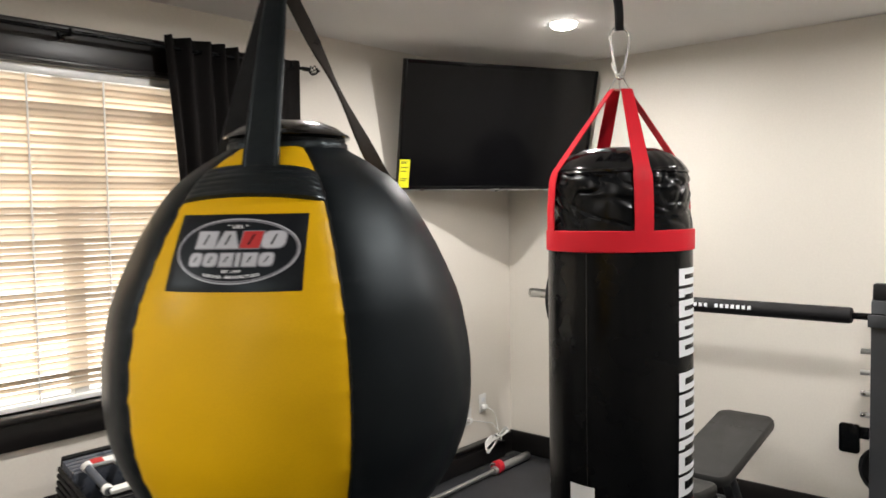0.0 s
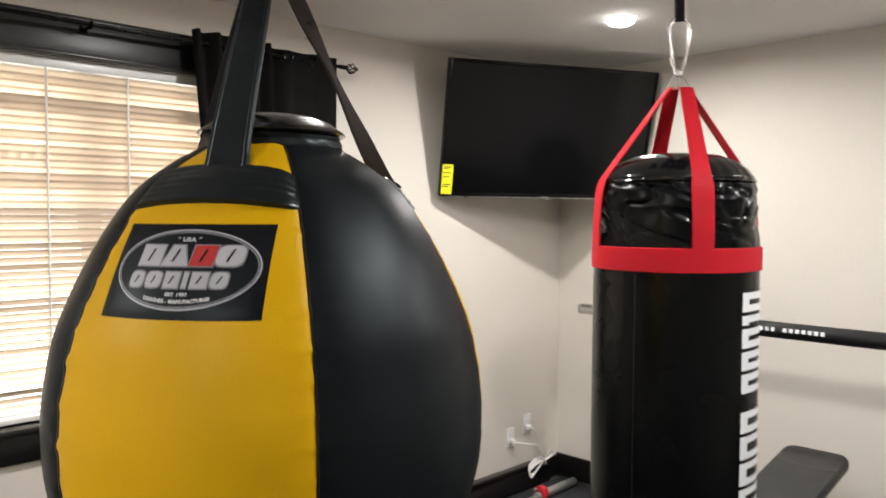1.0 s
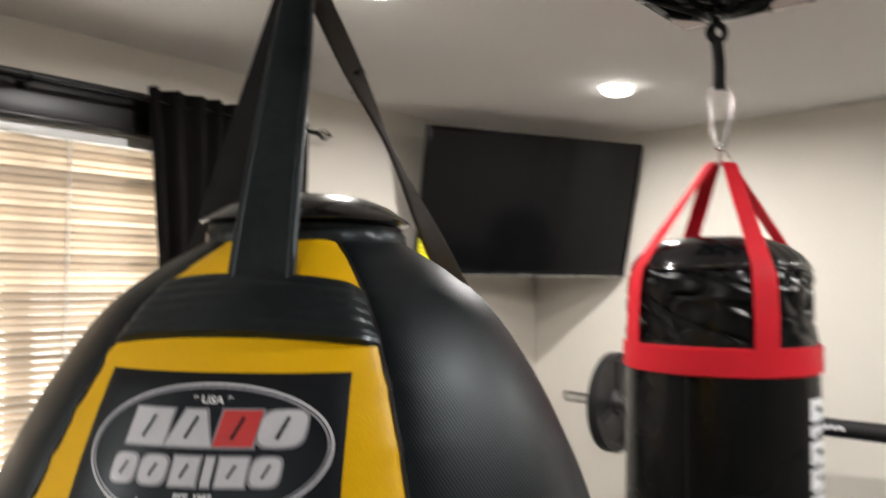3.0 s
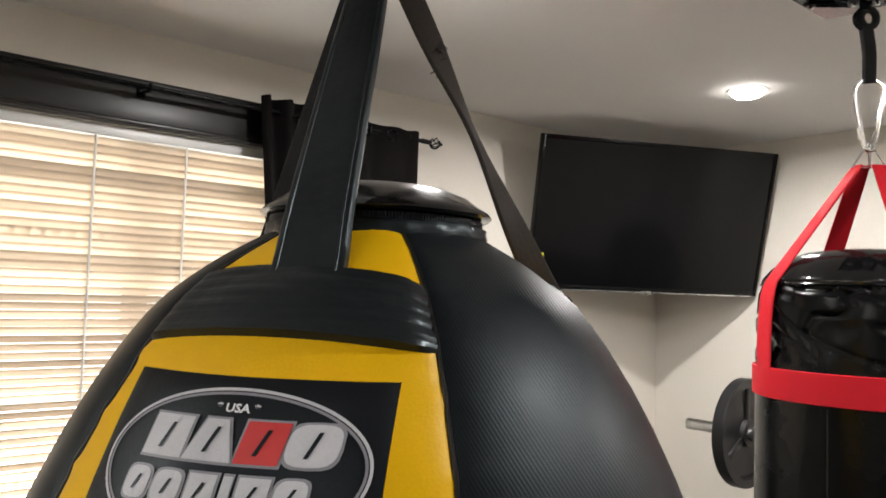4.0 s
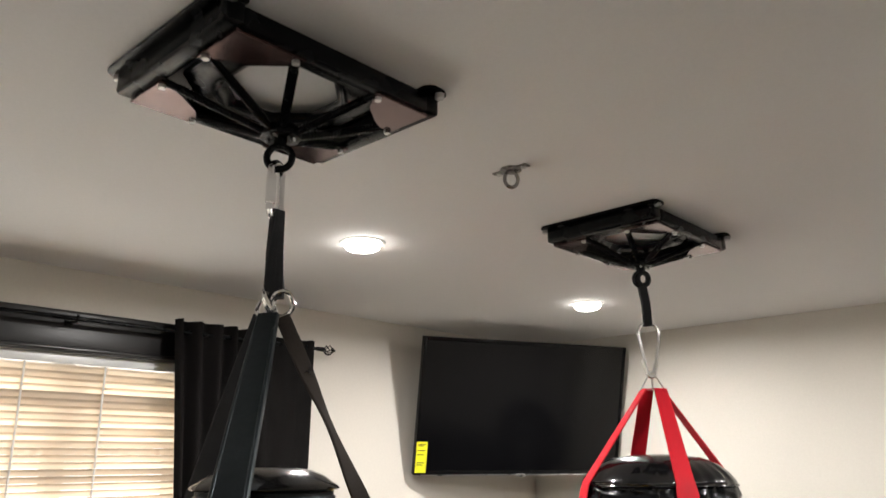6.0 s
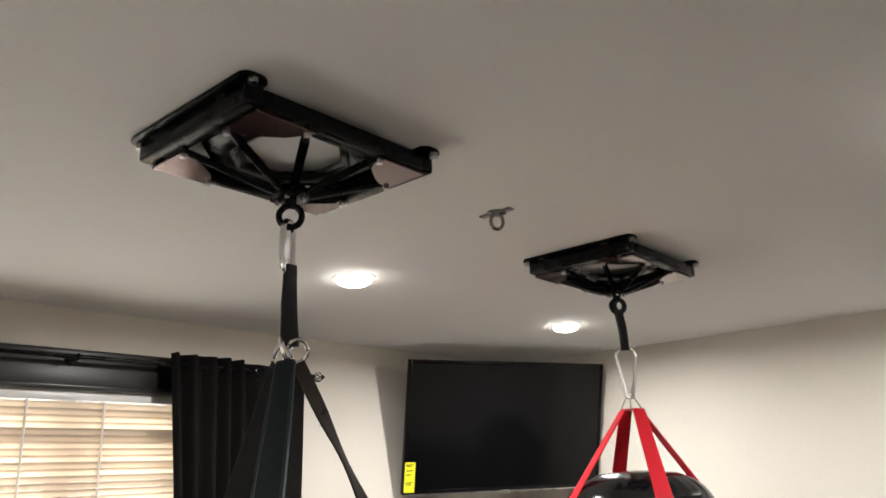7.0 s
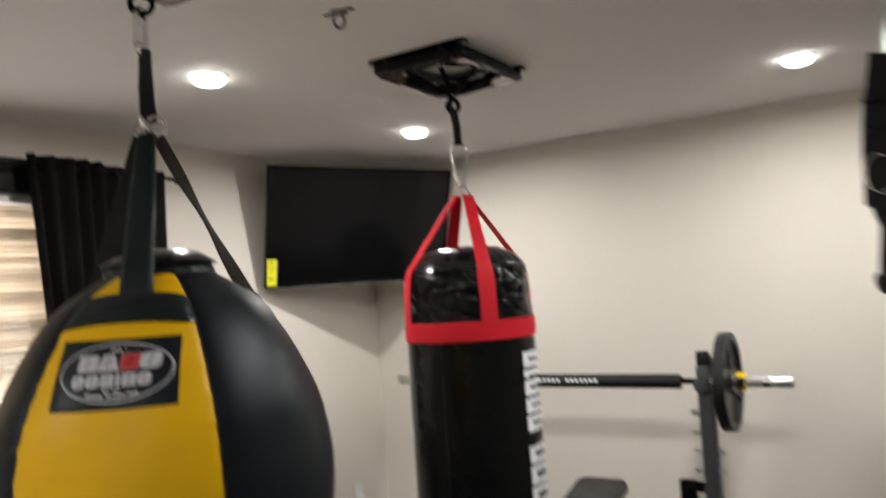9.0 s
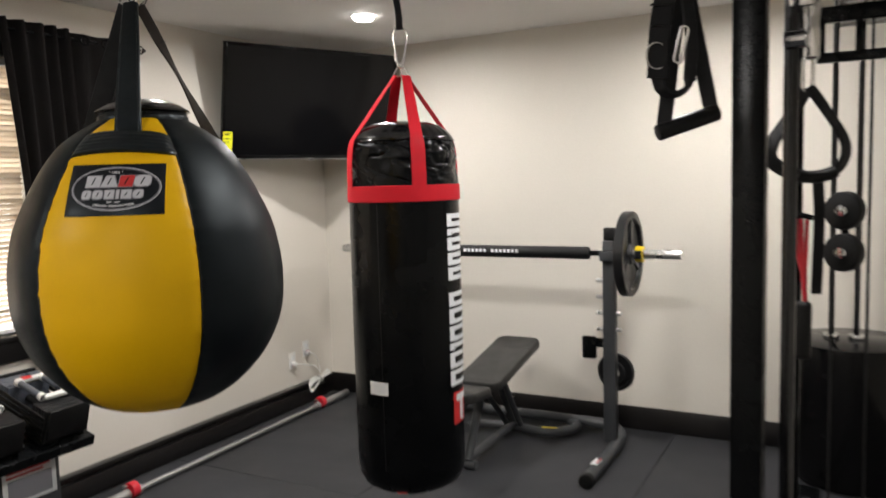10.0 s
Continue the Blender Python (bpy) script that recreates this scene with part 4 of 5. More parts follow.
def disc_plate(bm, c, axis, r, thick):
    """A cast weight plate: rim, sunk face, hub, bore."""
    u, v = frame_of(axis)
    axis = Vector(axis).normalized()
    prof = [(0.027, -thick / 2), (0.055, -thick / 2), (0.060, -thick / 8), (r * 0.80, -thick / 8), (r * 0.84, -thick / 2), (r * 0.985, -thick / 2), (r, -thick / 2 + 0.004),
            (r, thick / 2 - 0.004), (r * 0.985, thick / 2), (r * 0.84, thick / 2), (r * 0.80, thick / 8), (0.060, thick / 8), (0.055, thick / 2), (0.027, thick / 2), (0.027, -thick / 2)]
    n = 48
    rings = []
    for k in range(n):
        a = 2 * math.pi * k / n
        d = math.cos(a) * u + math.sin(a) * v
        rings.append([bm.verts.new(Vector(c) + d * q + axis * h) for q, h in prof])
    for k in range(n):
        for j in range(len(prof) - 1):
            bm.faces.new((rings[k][j], rings[(k + 1) % n][j], rings[(k + 1) % n][j + 1], rings[k][j + 1]))
    return bm


def barbell(x0, x1, y, z, sleeve, label):
    t = thing("barbell", ((x0 + x1) / 2, y, z), label, "barbell")
    part("shaft", rod(B(), (x0 + sleeve, y, z), (x1 - sleeve, y, z), 0.0145, 20), M_BLACKSTEEL, t)
    for a, b in ((x0, x0 + sleeve), (x1 - sleeve, x1)):
        s = part("sleeve", rod(B(), (a, y, z), (b, y, z), 0.025, 28, bevel=0.003), M_STEEL, t, "bright steel sleeve")
        inner = b if a == x0 else a
        part("shoulder", rod(B(), (inner - 0.02, y, z), (inner + 0.02, y, z), 0.036, 28, bevel=0.004), M_STEEL, s)
    return t


bar = barbell(0.480, 2.607, BY, BZ, 0.335, "olympic barbell resting on the bench rack")
pad = thing("bar_pad", (1.54, BY, BZ), "black foam pad wrapped round the barbell shaft", "bar pad")
sleeve = part("foam", rod(B(), (0.965, BY, BZ), (2.118, BY, BZ), 0.0348, 28, bevel=0.012), M_FOAM, pad)
turn = radians(10)
for k in range(14):
    if k != 6:
        place = Matrix.Translation((1.372 + 0.0252 * k, BY - 0.0350 * math.cos(turn), BZ + 0.0350 * math.sin(turn)))
        part("print_bar", solid(B(), place @ Matrix.Rotation(-turn, 4, "X") @ Matrix.Diagonal((0.015, 0.002, 0.017, 1))), M_PRINT, sleeve, "small white printed mark")
for x, side in ((2.332, 1), (0.750, -1)):
    t = thing("weight_plate", (x, BY, BZ), "large black cast-iron weight plate on the barbell", "weight plate", "barbell plates")
    part("disc", disc_plate(B(), (x, BY, BZ), (1, 0, 0), 0.228, 0.050), M_IRON, t)
    for k in range(3):
        a = radians(90 + 120 * k)
        m = Matrix.Translation((x, BY + 0.122 * math.cos(a), BZ + 0.122 * math.sin(a))) @ Matrix.Rotation(a - radians(90), 4, "X")
        part("spoke", solid(B(), m @ Matrix.Diagonal((0.034, 0.030, 0.135, 1)), 0.006), M_IRON, t)
c = thing("bar_clip", (2.392, BY, BZ), "yellow plastic clamp collar on the barbell", "bar clip")
bm = B()
prof = [(0.027, -0.020), (0.041, -0.020), (0.043, -0.016), (0.043, 0.016), (0.041, 0.020), (0.027, 0.020), (0.027, -0.020)]
lathe(bm, prof, (0, 0, 0), 32)
bmesh.ops.transform(bm, matrix=Matrix.Translation((2.392, BY, BZ)) @ Matrix.Rotation(radians(90), 4, "Y"), verts=bm.verts)
part("ring", bm, M_CLIP, c)
bm = B()
box(bm, (2.374, BY - 0.052, BZ - 0.022), (2.410, BY - 0.038, BZ + 0.022), 0.004)
part("lever", bm, M_RUBBER, c, "black lever")


# ---- bench with rack uprights ----
def weight_bench():
    t = thing("weight_bench", (1.55, -0.5, 0.0), "grey steel weight bench with rack uprights and dark padded seat", "weight bench")
    for x, s in ((2.218, 1), (1.006, -1)):
        bm = B()
        box(bm, (x - 0.034, -0.452, 0.05), (x + 0.034, -0.392, 1.175), 0.006)
        up = part("upright", bm, M_GREYSTEEL, t, "square grey steel upright")
        bm = B()
        box(bm, (x - 0.030, -0.445, 1.175), (x + 0.030, -0.40, 1.245), 0.008)
        part("cap", bm, M_RUBBER, up)
        bm = B()
        box(bm, (x - 0.036, -0.470, 1.068), (x + 0.036, -0.40, 1.082), 0.003), box(bm, (x - 0.037, -0.412, 1.07), (x + 0.037, -0.388, 1.215), 0.004), box(bm, (x - 0.036, -0.500, 1.068), (x + 0.036, -0.486, 1.120), 0.003)
        box(bm, (x - 0.036, -0.490, 1.068), (x + 0.036, -0.468, 1.080), 0.003)
        part("bar_cradle", bm, M_GREYSTEEL, up, "grey bar cradle")
        for k, z in enumerate((0.954, 0.864, 0.774, 0.683)):
            part("peg", rod(B(), (x - s * 0.034, -0.425, z), (x - s * 0.075, -0.425, z), 0.0115, 14, bevel=0.002), M_STEEL, up)
            if k > 1:
                part("peg", rod(B(), (x + s * 0.034, -0.425, z), (x + s * 0.064, -0.425, z), 0.0115, 14, bevel=0.002), M_STEEL, up)
        bm = B()
        box(bm, (x - s * 0.110 - 0.038, -0.462, 0.520), (x - s * 0.110 + 0.042, -0.452, 0.645), 0.012), box(bm, (x - s * 0.055 - 0.02, -0.456, 0.585), (x - s * 0.055 + 0.02, -0.44, 0.635), 0.003)
        part("safety_hook", bm, M_BLACKSTEEL, up, "black rounded plate")
        foot = part("foot", tube(B(), smooth_path([(x + s * 0.035, -0.965, 0.036), (x + s * 0.036, -0.70, 0.036), (x + s * 0.030, -0.40, 0.038), (x + s * 0.005, -0.26, 0.05), (x - s * 0.08, -0.195, 0.062), (x - s * 0.22, -0.185, 0.066)], 8), 0.033, 16), M_GREYSTEEL, t, "bent grey tube foot")
        part("end_cap", rod(B(), (x + s * 0.035, -1.005, 0.036), (x + s * 0.035, -0.955, 0.036), 0.037, 20, bevel=0.006), M_RUBBER, foot, "black rubber end cap")
        part("sticker", solid(B(), Matrix.Translation((x + s * 0.030, -0.80, 0.069)) @ Matrix.Rotation(radians(-4), 4, "X") @ Matrix.Diagonal((0.036, 0.11, 0.002, 1))), M_PRINT, foot, "white and red warning sticker")
        part("sticker_mark", solid(B(), Matrix.Translation((x + s * 0.040, -0.79, 0.0705)) @ Matrix.Rotation(radians(-4), 4, "X") @ Matrix.Diagonal((0.010, 0.09, 0.002, 1))), M_REDPRINT, foot)
    part("cross_tube", rod(B(), (1.20, -0.185, 0.068), (2.06, -0.185, 0.068), 0.029, 18), M_GREYSTEEL, t, "grey cross tube")
    # seat and back pads
    m = Matrix.Translation((1.612, -0.565, 0.478)) @ Matrix.Rotation(radians(11), 4, "X")
    bm = B()
    rounded_pad(bm, m, 0.275, 0.66, 0.055, 0.055)
    pd = part("back_pad", bm, M_BENCH, t, "dark padded bench pad")
    part("welt", tube(B(), [m @ Vector(p) for p in smooth_path([(-0.128, 0.155, 0.0285), (0.0, 0.15, 0.0295), (0.128, 0.155, 0.0285)], 6)], 0.0025, 6), M_TRIM, pd)
    m2 = Matrix.Translation((1.612, -1.06, 0.425)) @ Matrix.Rotation(radians(-6), 4, "X")
    part("seat_pad", rounded_pad(B(), m2, 0.26, 0.26, 0.055, 0.05), M_BENCH, t, "dark padded seat")
    bm = B()
    rod(bm, (1.612, -1.12, 0.36), (1.612, -0.35, 0.46), 0.025, 14), rod(bm, (1.612, -0.62, 0.42), (1.612, -0.36, 0.05), 0.022, 14), rod(bm, (1.612, -0.80, 0.40), (1.612, -1.0, 0.05), 0.024, 14)
    part("spine", bm, M_GREYSTEEL, t, "grey steel support frame")
    bm = B()
    for sx in (-1, 1):
        rod(bm, (1.612 + sx * 0.08, -0.70, 0.41), (1.612 + sx * 0.045, -0.375, 0.05), 0.017, 12)
    part("rear_leg", bm, M_GREYSTEEL, t)
    loop = [(1.36, -0.50, 0.04), (1.42, -0.40, 0.04), (1.60, -0.37, 0.04), (1.80, -0.40, 0.04), (1.93, -0.33, 0.045), (1.96, -0.24, 0.05), (1.90, -0.19, 0.055)]
    part("floor_loop", tube(B(), smooth_path(loop, 8), 0.027, 14), M_GREYSTEEL, t, "curved grey floor tube")
    part("sticker", solid(B(), Matrix.Translation((1.84, -0.385, 0.068)) @ Matrix.Rotation(radians(12), 4, "Z") @ Matrix.Diagonal((0.09, 0.02, 0.002, 1))), M_CLIP, t, "small yellow sticker")
    bm = B()
    for a, b in (((1.612, -0.62, 0.06), (1.612, -0.36, 0.06)), ((1.54, -1.0, 0.026), (1.66, -1.0, 0.026)), ((1.612, -1.0, 0.05), (1.612, -0.62, 0.06))):
        rod(bm, a, b, 0.024, 14)
    part("floor_frame", bm, M_GREYSTEEL, t)
    return t


weight_bench()
p2 = thing("weight_plate", (2.255, -0.30, 0.447), "small black weight plate stored on the rack upright", "weight plate")
part("disc", disc_plate(B(), (2.224, -0.335, 0.425), (0.2, 1, 0), 0.108, 0.028), M_IRON, p2)
part("peg", rod(B(), (2.218, -0.392, 0.425), (2.230, -0.28, 0.425), 0.013, 12), M_STEEL, p2)

# ---- spare bar on the floor along the west wall ----
fb = thing("floor_barbell", (0.19, -1.1, 0.03), "spare steel bar with red collars lying by the baseboard", "barbell")
fx = lambda y: 0.195 - 0.028 * (y + 0.08)
bm = B()
rod(bm, (fx(-0.46), -0.46, 0.026), (fx(-1.97), -1.97, 0.026), 0.0135, 16)
part("shaft", bm, M_BAR, fb)
for ya, yb, yc in ((-0.10, -0.47, -0.42), (-2.33, -1.96, -2.01)):
    part("sleeve", rod(B(), (fx(ya), ya, 0.026), (fx(yb), yb, 0.026), 0.0245, 24, bevel=0.003), M_BAR, fb, "worn steel sleeve")
    part("collar", rod(B(), (fx(yc), yc - 0.022, 0.040), (fx(yc), yc + 0.022, 0.040), 0.040, 20, bevel=0.006), M_REDPLASTIC, fb, "red clamp collar")
    part("collar_lever", solid(B(), Matrix.Translation((fx(yc) - 0.012, yc - 0.03, 0.062)) @ Matrix.Diagonal((0.02, 0.03, 0.012, 1)), 0.003), M_STEEL, fb)


# ---- outlets and cables ----
for y, z in ((-0.305, 0.372), (-0.455, 0.318)):
    t = thing("wall_outlet", (0.0, y, z), "white wall outlet with a plug in it", "outlet", "wall outlets")
    part("cover_plate", box(B(), (0.0, y - 0.035, z - 0.057), (0.006, y + 0.035, z + 0.057), 0.003), M_WHITE, t)
    bm = B()
    for dz in (-0.02, 0.02):
        box(bm, (0.006, y - 0.016, z + dz - 0.013), (0.0075, y + 0.016, z + dz + 0.013), 0.001)
    part("socket", bm, M_PRINT, t)
    part("plug", box(B(), (0.0075, y - 0.015, z - 0.036), (0.034, y + 0.015, z - 0.008), 0.004), M_WHITE, t, "white plug")
w = thing("power_cable", (0.06, -0.25, 0.2), "coiled white power cables hanging over the ledge", "cable")
part("cord", tube(B(), smooth_path([(0.034, -0.455, 0.298), (0.06, -0.40, 0.285), (0.055, -0.33, 0.262), (0.05, -0.27, 0.245), (0.055, -0.22, 0.19)], 8), 0.0035, 8), M_WHITE, w)
part("cord", tube(B(), smooth_path([(0.034, -0.305, 0.352), (0.055, -0.26, 0.315), (0.05, -0.225, 0.25), (0.055, -0.215, 0.18)], 8), 0.0035, 8), M_WHITE, w)
for k in range(6):
    o = 0.007 * k
    part("cord", tube(B(), smooth_path([(0.056 + o * 0.6, -0.235 - o, 0.150), (0.066 + o * 0.5, -0.30 - o, 0.175 - o), (0.070 + o * 0.5, -0.365 - o * 0.5, 0.150 - o), (0.072 + o * 0.5, -0.36, 0.105 - o * 0.6), (0.072, -0.30 + o, 0.098 + o), (0.066, -0.225 + o, 0.145 + o), (0.060, -0.16 + o * 0.5, 0.178 + o * 0.4), (0.058 + o * 0.4, -0.135, 0.168), (0.058 + o * 0.5, -0.17 - o, 0.152), (0.056 + o * 0.6, -0.235 - o, 0.150)], 6), 0.0036, 6), M_WHITE, w)
part("tie", torus(B(), (0.066, -0.235, 0.150), (0, 1, 0.6), 0.024, 0.005, 16, 8), M_WHITE, w)


# ---- adjustable dumbbells on a tilted stand ----
def dumbbell_stand():
    t = thing("dumbbell_stand", (0.42, -2.70, 0.0), "grey steel stand with a tilted tray for block dumbbells", "dumbbell stand")
    part("column", box(B(), (0.16, -2.90, 0.06), (0.50, -2.555, 0.50), 0.008), M_GREYSTEEL, t, "grey sheet-steel column")
    part("base", box(B(), (0.08, -2.96, 0.0), (0.62, -2.50, 0.06), 0.01), M_BLACKSTEEL, t)
    m = Matrix.Translation((0.39, -2.715, 0.545)) @ Matrix.Rotation(radians(17), 4, "Y")
    part("tray", solid(B(), m @ Matrix.Diagonal((0.42, 0.53, 0.045, 1)), 0.006), M_BLACKSTEEL, t, "black tilted tray")
    lab = part("label_plate", box(B(), (0.5005, -2.80, 0.30), (0.503, -2.575, 0.455), 0.001), M_PRINT, t, "white and red label with a picture")
    part("label_bar", box(B(), (0.503, -2.785, 0.428), (0.5042, -2.60, 0.443)), M_REDPRINT, lab)
    part("label_bar", box(B(), (0.503, -2.785, 0.412), (0.5042, -2.63, 0.420)), M_REDPRINT, lab)
    part("label_picture", box(B(), (0.503, -2.78, 0.315), (0.5042, -2.595, 0.402)), M_GREYPRINT, lab)
    return t, m


stand, SM = dumbbell_stand()


def block_dumbbell(yo):
    m = SM @ Matrix.Translation((0.0, yo, 0.0225))
    t = thing("block_dumbbell", m.translation, "block-shaped adjustable dumbbell of nested black plates", "dumbbell", "block dumbbells")

    def bx(bm, x0, x1, y0, y1, z0, z1, bev=0.003):
        return solid(bm, m @ Matrix.Translation(((x0 + x1) / 2, (y0 + y1) / 2, (z0 + z1) / 2)) @ Matrix.Diagonal((x1 - x0, y1 - y0, z1 - z0, 1)), bev)

    for s in (-1, 1):
        for k in range(5):
            x = s * (0.085 + 0.019 * k)
            # Window-side plates take the paler blue-grey, imitating reflected window light.
            part("plate", bx(B(), x - 0.008, x + 0.008, -0.092, 0.092, 0.004, 0.150), M_OUTLINE if s < 0 else M_IRON, t)
        part("end_cover", bx(B(), s * 0.18 - 0.009, s * 0.18 + 0.009, -0.09, 0.09, 0.03, 0.158, 0.006), M_RUBBER, t)
    for k in range(5):
        for s in (-1, 1):
            part("side_rail", bx(B(), -0.17, 0.17, s * 0.102 - 0.004, s * 0.102 + 0.004, 0.012 + 0.026 * k, 0.028 + 0.026 * k, 0.002), M_RUBBER, t)
    for s in (-1, 1):
        a, b = m @ Vector((-0.085, s * 0.052, 0.168)), m @ Vector((0.085, s * 0.052, 0.168))
        tb = part("handle_tube", rod(B(), a, b, 0.0135, 16), M_OUTLINE, t, "dark grey tube")
        for p, d in ((a, 1), (b, -1)):
            part("tube_end", rod(B(), p, p + (b - a).normalized() * d * 0.022, 0.0175, 16, bevel=0.003), M_WHITE, tb, "white plastic end")
    for s in (-1, 1):
        part("bridge", bx(B(), s * 0.085 - 0.014, s * 0.085 + 0.014, -0.05, 0.05, 0.160, 0.176, 0.004), M_WHITE, t, "white bridge piece")
    part("tag", bx(B(), -0.098, -0.072, -0.035, 0.005, 0.1762, 0.1775, 0), M_REDPRINT, t)
    part("grip", rod(B(), m @ Vector((-0.075, 0, 0.085)), m @ Vector((0.075, 0, 0.085)), 0.016, 16), M_RUBBER, t)
    bm = B()
    tube(bm, smooth_path([m @ Vector(p) for p in ((0.05, 0.108, 0.02), (0.09, 0.125, 0.01), (0.14, 0.125, 0.015), (0.15, 0.110, 0.02))], 6), 0.004, 8)
    part("selector_pin", bm, M_STEEL, t)
    part("print_mark", bx(B(), -0.02, 0.07, 0.1062, 0.1068, 0.02, 0.045, 0), M_CLIP, t)
    return t


block_dumbbell(0.146)
block_dumbbell(-0.135)


# ---- cable machine ----
def cable_machine():
    STACK = 0.70
    t = thing("cable_machine", (3.4, -2.4, 0.0), "black cable crossover machine with chrome guide rods", "cable machine")
    part("post", box(B(), (3.181, -3.02, 0.03), (3.238, -2.96, 2.20), 0.005), M_BLACKSTEEL, t, "square glossy black front post")
    part("post", box(B(), (3.226, -2.30, 0.03), (3.262, -2.26, 2.20), 0.004), M_BLACKSTEEL, t, "black rear post")
    part("guide_rod", rod(B(), (3.258, -2.70, 0.06), (3.258, -2.70, 2.16), 0.015, 20), M_DARKCHROME, t, "chrome guide rod")
    for x in (3.33, 3.42):
        part("cable", rod(B(), (x, -2.08, 0.04), (x, -2.08, 2.20), 0.004, 8), M_RUBBER, t, "black steel cable")
    bm = B()
    box(bm, (3.16, -3.03, 2.20), (4.3, -2.95, 2.27), 0.006), box(bm, (3.20, -2.96, 2.20), (3.28, -2.0, 2.27), 0.006), box(bm, (3.16, -2.32, 2.19), (4.3, -2.24, 2.26), 0.006)
    part("top_frame", bm, M_BLACKSTEEL, t)
    part("pulley_arm", box(B(), (3.085, -3.13, 2.03), (3.26, -2.93, 2.10), 0.015, 3), M_BLACKSTEEL, t, "black pulley housing")
    bm = B()
    box(bm, (3.29, -2.28, 1.80), (3.60, -2.25, 1.825), 0.004), box(bm, (3.29, -2.28, 1.90), (3.60, -2.25, 1.94), 0.004)
    for x in (3.30, 3.385, 3.47):
        box(bm, (x - 0.008, -2.28, 1.82), (x + 0.008, -2.25, 1.91), 0.003)
    part("grip_frame", bm, M_BLACKSTEEL, t, "black welded bracket")
    bm = B()
    box(bm, (3.15, -3.05, 0.0), (3.27, -0.62, 0.04), 0.006), box(bm, (3.15, -2.33, 0.0), (4.3, -2.23, 0.04), 0.006)
    part("base_frame", bm, M_BLACKSTEEL, t)
    bm = B()
    centre = (3.405, -0.325, 0.0)
    lathe(bm, [(0.02, 0.004), (0.255, 0.004), (0.272, 0.02), (0.278, 0.06), (0.290, STACK - 0.03), (0.286, STACK - 0.008), (0.272, STACK), (0.02, STACK + 0.004)], centre, 56)
    part("stack_cover", bm, M_BEZEL, t, "round glossy black weight stack cover")
    for x in (3.30, 3.41):
        part("guide_rod", rod(B(), (x, -0.36, STACK), (x, -0.36, 2.22), 0.013, 14), M_DARKCHROME, t)
        part("rod_collar", rod(B(), (x, -0.36, STACK), (x, -0.36, STACK + 0.030), 0.036, 18, bevel=0.005), M_CHROME, t)
    part("roof_beam", box(B(), (3.30, -2.0, 2.20), (3.56, -0.30, 2.26), 0.006), M_BLACKSTEEL, t)
    for z in (1.418, 1.306):
        bm = B()
        rod(bm, (3.352, -2.225, z), (3.368, -2.195, z), 0.051, 28, bevel=0.006)
        pl = part("pulley", bm, M_RUBBER, t, "black pulley wheel")
        part("axle", rod(B(), (3.350, -2.232, z), (3.356, -2.215, z), 0.016, 14, bevel=0.003), M_CHROME, pl)
    bm = B()
    box(bm, (3.352, -2.20, 1.27), (3.372, -2.17, 1.46), 0.004)
    part("pulley_bracket", bm, M_BLACKSTEEL, t)
    bm = B()
    box(bm, (3.255, -2.745, 1.86), (3.305, -2.66, 1.99), 0.008), box(bm, (3.28, -2.70, 1.76), (3.312, -2.66, 1.88), 0.008)
    rod(bm, (3.245, -2.72, 1.80), (3.285, -2.72, 1.80), 0.02, 16)
    part("trolley", bm, M_CHROME, t, "chrome sliding trolley with pulley")
    return t


cable_machine()


def strap_handle(base, corner_a, corner_b, apex, mat_web, label, bulge=0.0, width=0.026):
    """A stirrup grip: rubber bar between two webbing sides that meet under a clip."""
    t = thing("stirrup_strap", base, label, "cable attachment", "cable attachments")
    a, b, p = Vector(corner_a), Vector(corner_b), Vector(apex)
    part("grip", rod(B(), a, b, 0.0155, 20, bevel=0.004), M_RUBBER, t, "black rubber grip")
    out = (b - a).cross(p - a).normalized()
    for q, e in ((a, 0.012), (b, -0.012)):
        d = (b - a).normalized() * e
        path = smooth_path([q + d, q.lerp(p, 0.42) + d * 0.6 - (b - a).normalized() * (bulge if e > 0 else -bulge), p], 6)
        part("side_strap", ribbon(B(), path, [width] * len(path), [out.cross(p - q).normalized() * 0.55 + out * 0.8] * len(path), 0.006), mat_web, t, "black webbing side", 50)
    return t, a, b, p


h1, ha, hb, hp = strap_handle((3.10, -3.06, 1.6), (3.063, -3.085, 1.602), (3.158, -3.022, 1.638), (3.103, -3.06, 1.895), M_WEB, "black stirrup handle hanging on a doubled webbing strap")
hp = Vector((3.103, -3.095, 1.765))
side = (hb - ha).normalized()
for pts, wd, nr in (
        ((-0.030, -0.030, -0.070, -0.026, -0.026, 0.02, -0.012, -0.010, 0.11), 0.036, (0.25, -0.97, 0)),
        ((0.018, 0.006, -0.075, 0.020, 0.010, 0.0, 0.008, 0.004, 0.11), 0.022, (0.6, -0.8, 0))):
    path = smooth_path([hp + Vector(pts[k:k + 3]) for k in (0, 3, 6)], 8)
    part("hanging_strap", ribbon(B(), path, [wd] * len(path), [Vector(nr)] * len(path), 0.006), M_WEB, h1, "black webbing with a keeper", 50)
path = smooth_path([hp + Vector(p) for p in ((-0.034, -0.03, -0.05), (-0.026, -0.024, -0.088), (-0.006, -0.010, -0.099), (0.014, 0.004, -0.085), (0.018, 0.006, -0.045))], 7)
part("loop", ribbon(B(), path, [0.020] * len(path), [Vector((0.3, -0.3, -1.0))] * len(path), 0.006), M_WEB, h1, "", 50)
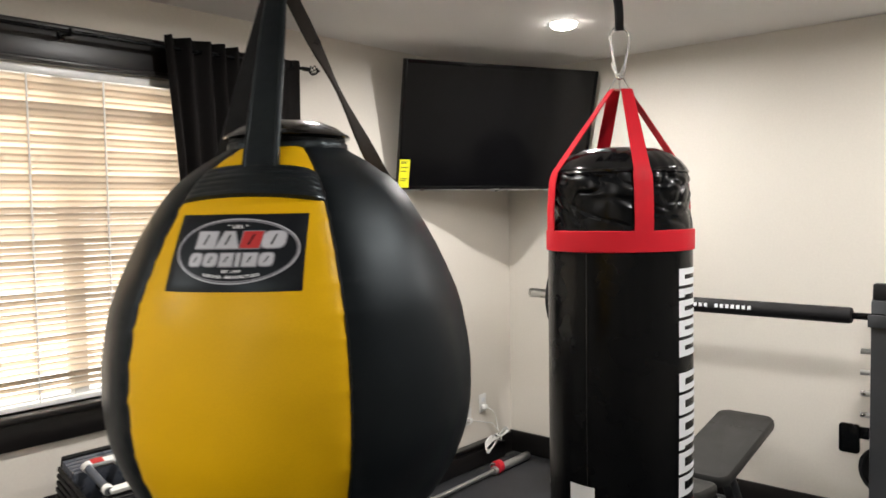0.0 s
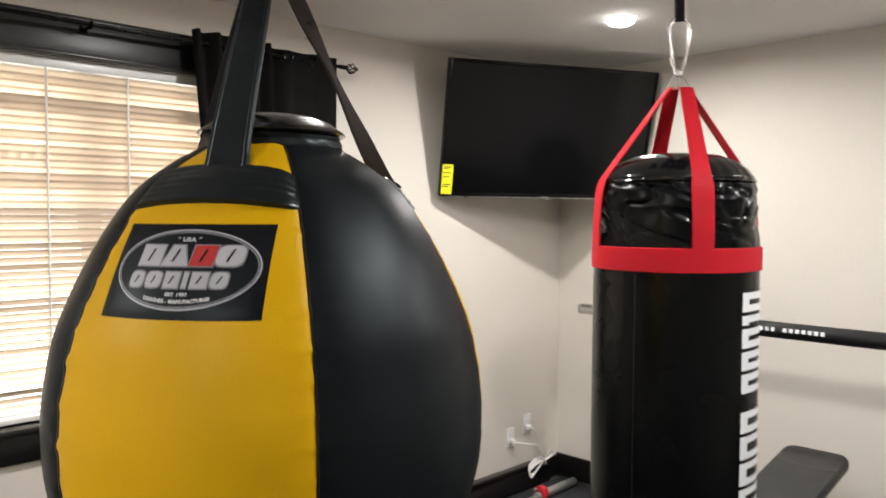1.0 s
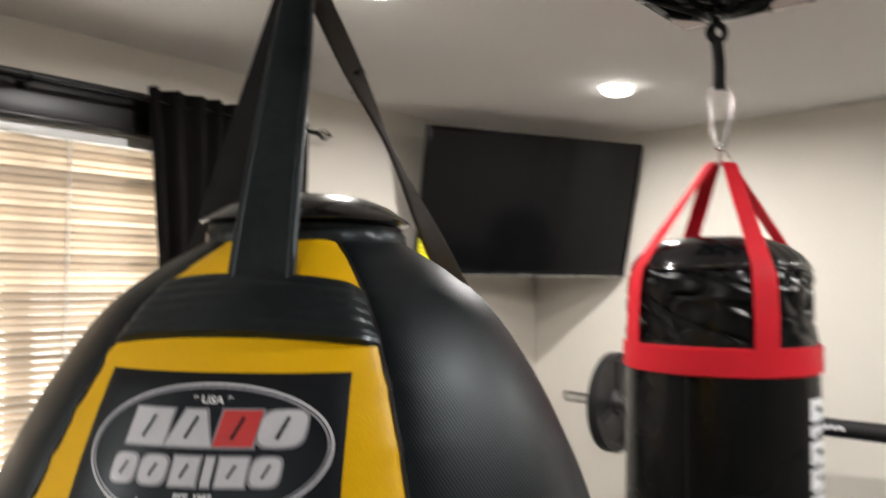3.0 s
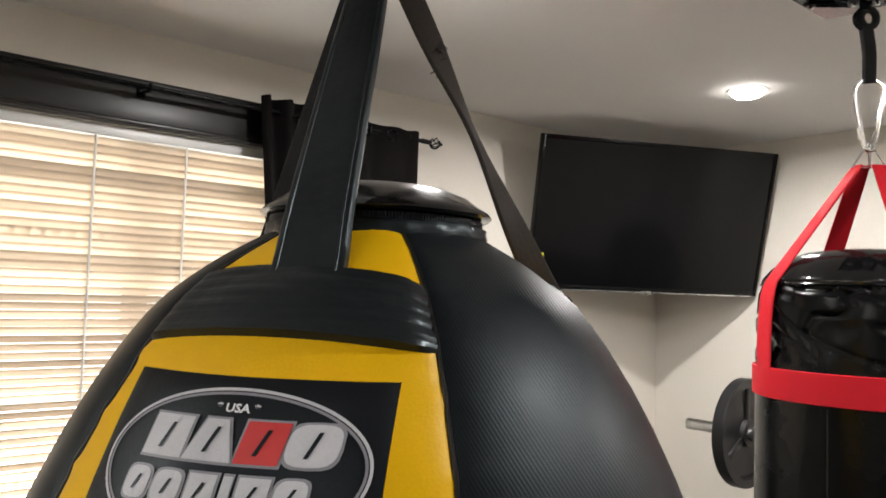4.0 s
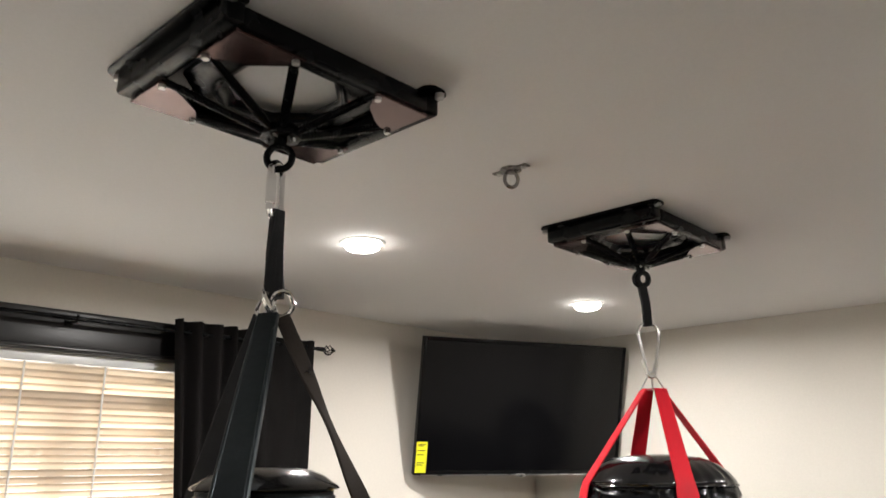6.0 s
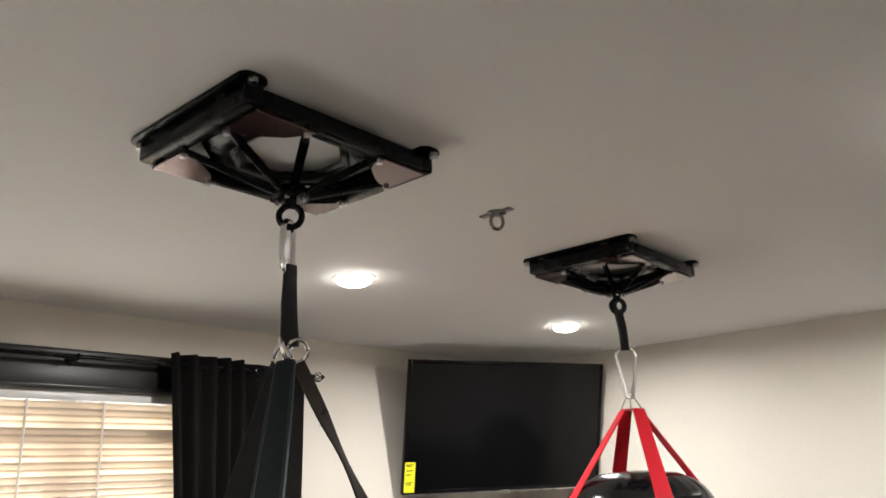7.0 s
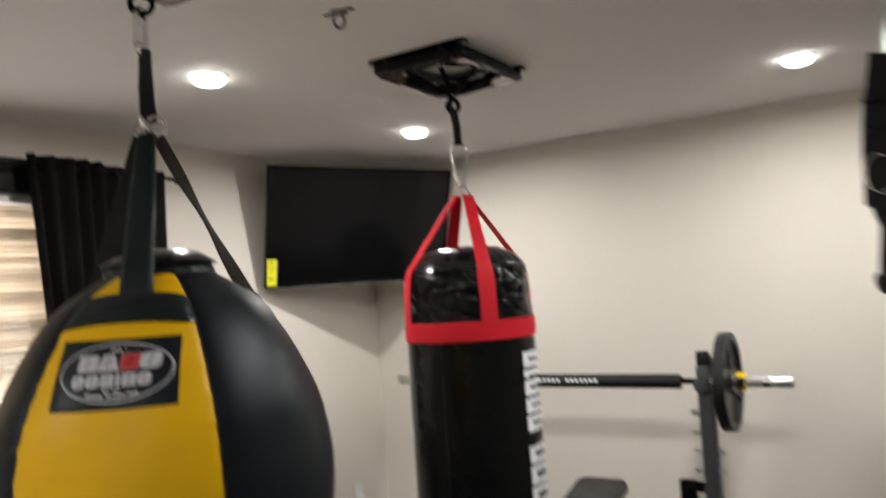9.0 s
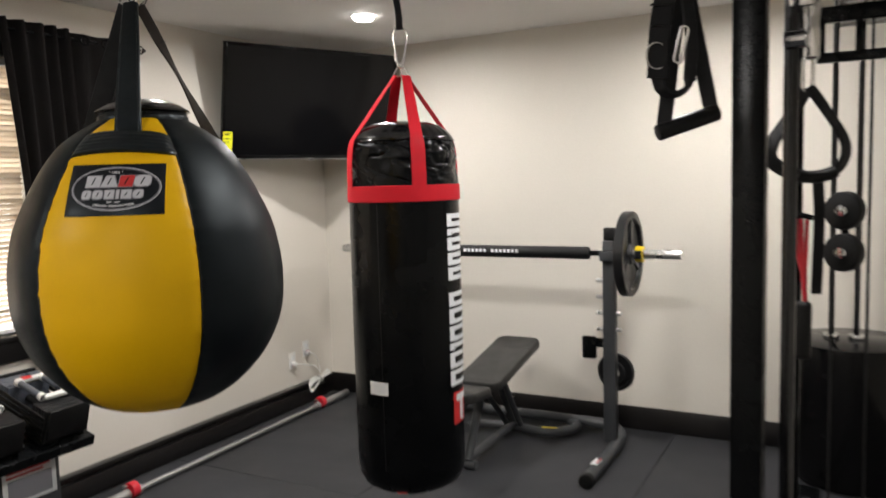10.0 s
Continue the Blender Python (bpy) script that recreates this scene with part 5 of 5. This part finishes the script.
for up, lo, wd, rr in (((0.010, -0.004, 0.018), (0.0, -0.008, -0.045), 0.016, 0.0026), ((-0.030, -0.036, -0.01), (-0.030, -0.036, -0.055), 0.038, 0.0016), ((-0.002, -0.003, 0.165), (-0.002, -0.003, 0.095), 0.022, 0.0030)):
    part("buckle", carabiner(B(), hp + Vector(up), hp + Vector(lo), wd, rr, VIEW), M_CHROME, h1, "small chrome buckle")
for dz in (0.02, 0.055):
    part("stitching", solid(B(), Matrix.Translation(hp + Vector((-0.024, -0.026, dz))) @ Matrix.Rotation(math.atan2(side.y, side.x), 4, "Z") @ Matrix.Diagonal((0.037, 0.009, 0.003, 1))), M_RUBBER, h1)
part("chain_cable", rod(B(), hp + Vector((-0.002, -0.003, 0.16)), hp + Vector((0.0, 0.0, 0.285)), 0.005, 10), M_STEEL, h1)

h2 = thing("loop_strap", (3.27, -2.6, 1.5), "black webbing loop handle clipped to the chrome trolley", "cable attachment", "cable attachments")
ring = smooth_path([(3.288, -2.60, 1.712), (3.325, -2.592, 1.655), (3.362, -2.585, 1.585), (3.352, -2.585, 1.535), (3.305, -2.59, 1.512), (3.255, -2.60, 1.520), (3.212, -2.605, 1.552), (3.214, -2.605, 1.592), (3.250, -2.60, 1.650), (3.282, -2.60, 1.708)], 6)
mid = Vector((3.285, -2.60, 1.60))
part("webbing", ribbon(B(), ring, [0.030 + 0.008 * math.sin(math.pi * i / len(ring)) for i in range(len(ring))], [(p - mid).normalized() + Vector((0.35, -0.85, 0)) for p in ring], 0.006), M_WEB, h2, "wide black webbing loop", 50)
part("grip_sleeve", tube(B(), [p + Vector((0.006, -0.012, 0)) for p in ring[20:30]], 0.013, 12), M_RUBBER, h2, "black rubber grip sleeve")
bm = B()
carabiner(bm, (3.286, -2.61, 1.775), (3.284, -2.60, 1.70), 0.026, 0.004, VIEW)
part("snap_link", bm, M_CHROME, h2, "chrome snap link")

rb = thing("resistance_band", (3.27, -2.35, 1.2), "red rubber resistance bands with a black handle", "resistance band")
for k, dx in enumerate((-0.014, 0.0, 0.014)):
    part("band", tube(B(), smooth_path([(3.262 + dx, -2.33, 1.402), (3.264 + dx * 0.7, -2.33, 1.32), (3.270 + dx * 0.15, -2.335, 1.26), (3.274, -2.335, 1.18)], 8), 0.0055, 8), M_REDPLASTIC, rb)
part("hook", tube(B(), smooth_path([(3.245, -2.30, 1.405), (3.262, -2.33, 1.412), (3.29, -2.335, 1.405)], 6), 0.007, 8), M_BLACKSTEEL, rb)
part("handle", box(B(), (3.250, -2.36, 1.04), (3.290, -2.32, 1.19), 0.012, 3), M_RUBBER, rb, "black padded handle")
ds = thing("door_anchor_strap", (3.30, -2.35, 1.3), "long black webbing strap hanging on the machine", "strap")
part("webbing", ribbon(B(), smooth_path([(3.300, -2.33, 1.50), (3.304, -2.335, 1.40), (3.300, -2.335, 1.21)], 8), [0.026] * 17, [Vector((0.2, -1, 0))] * 17, 0.005), M_WEB, ds)
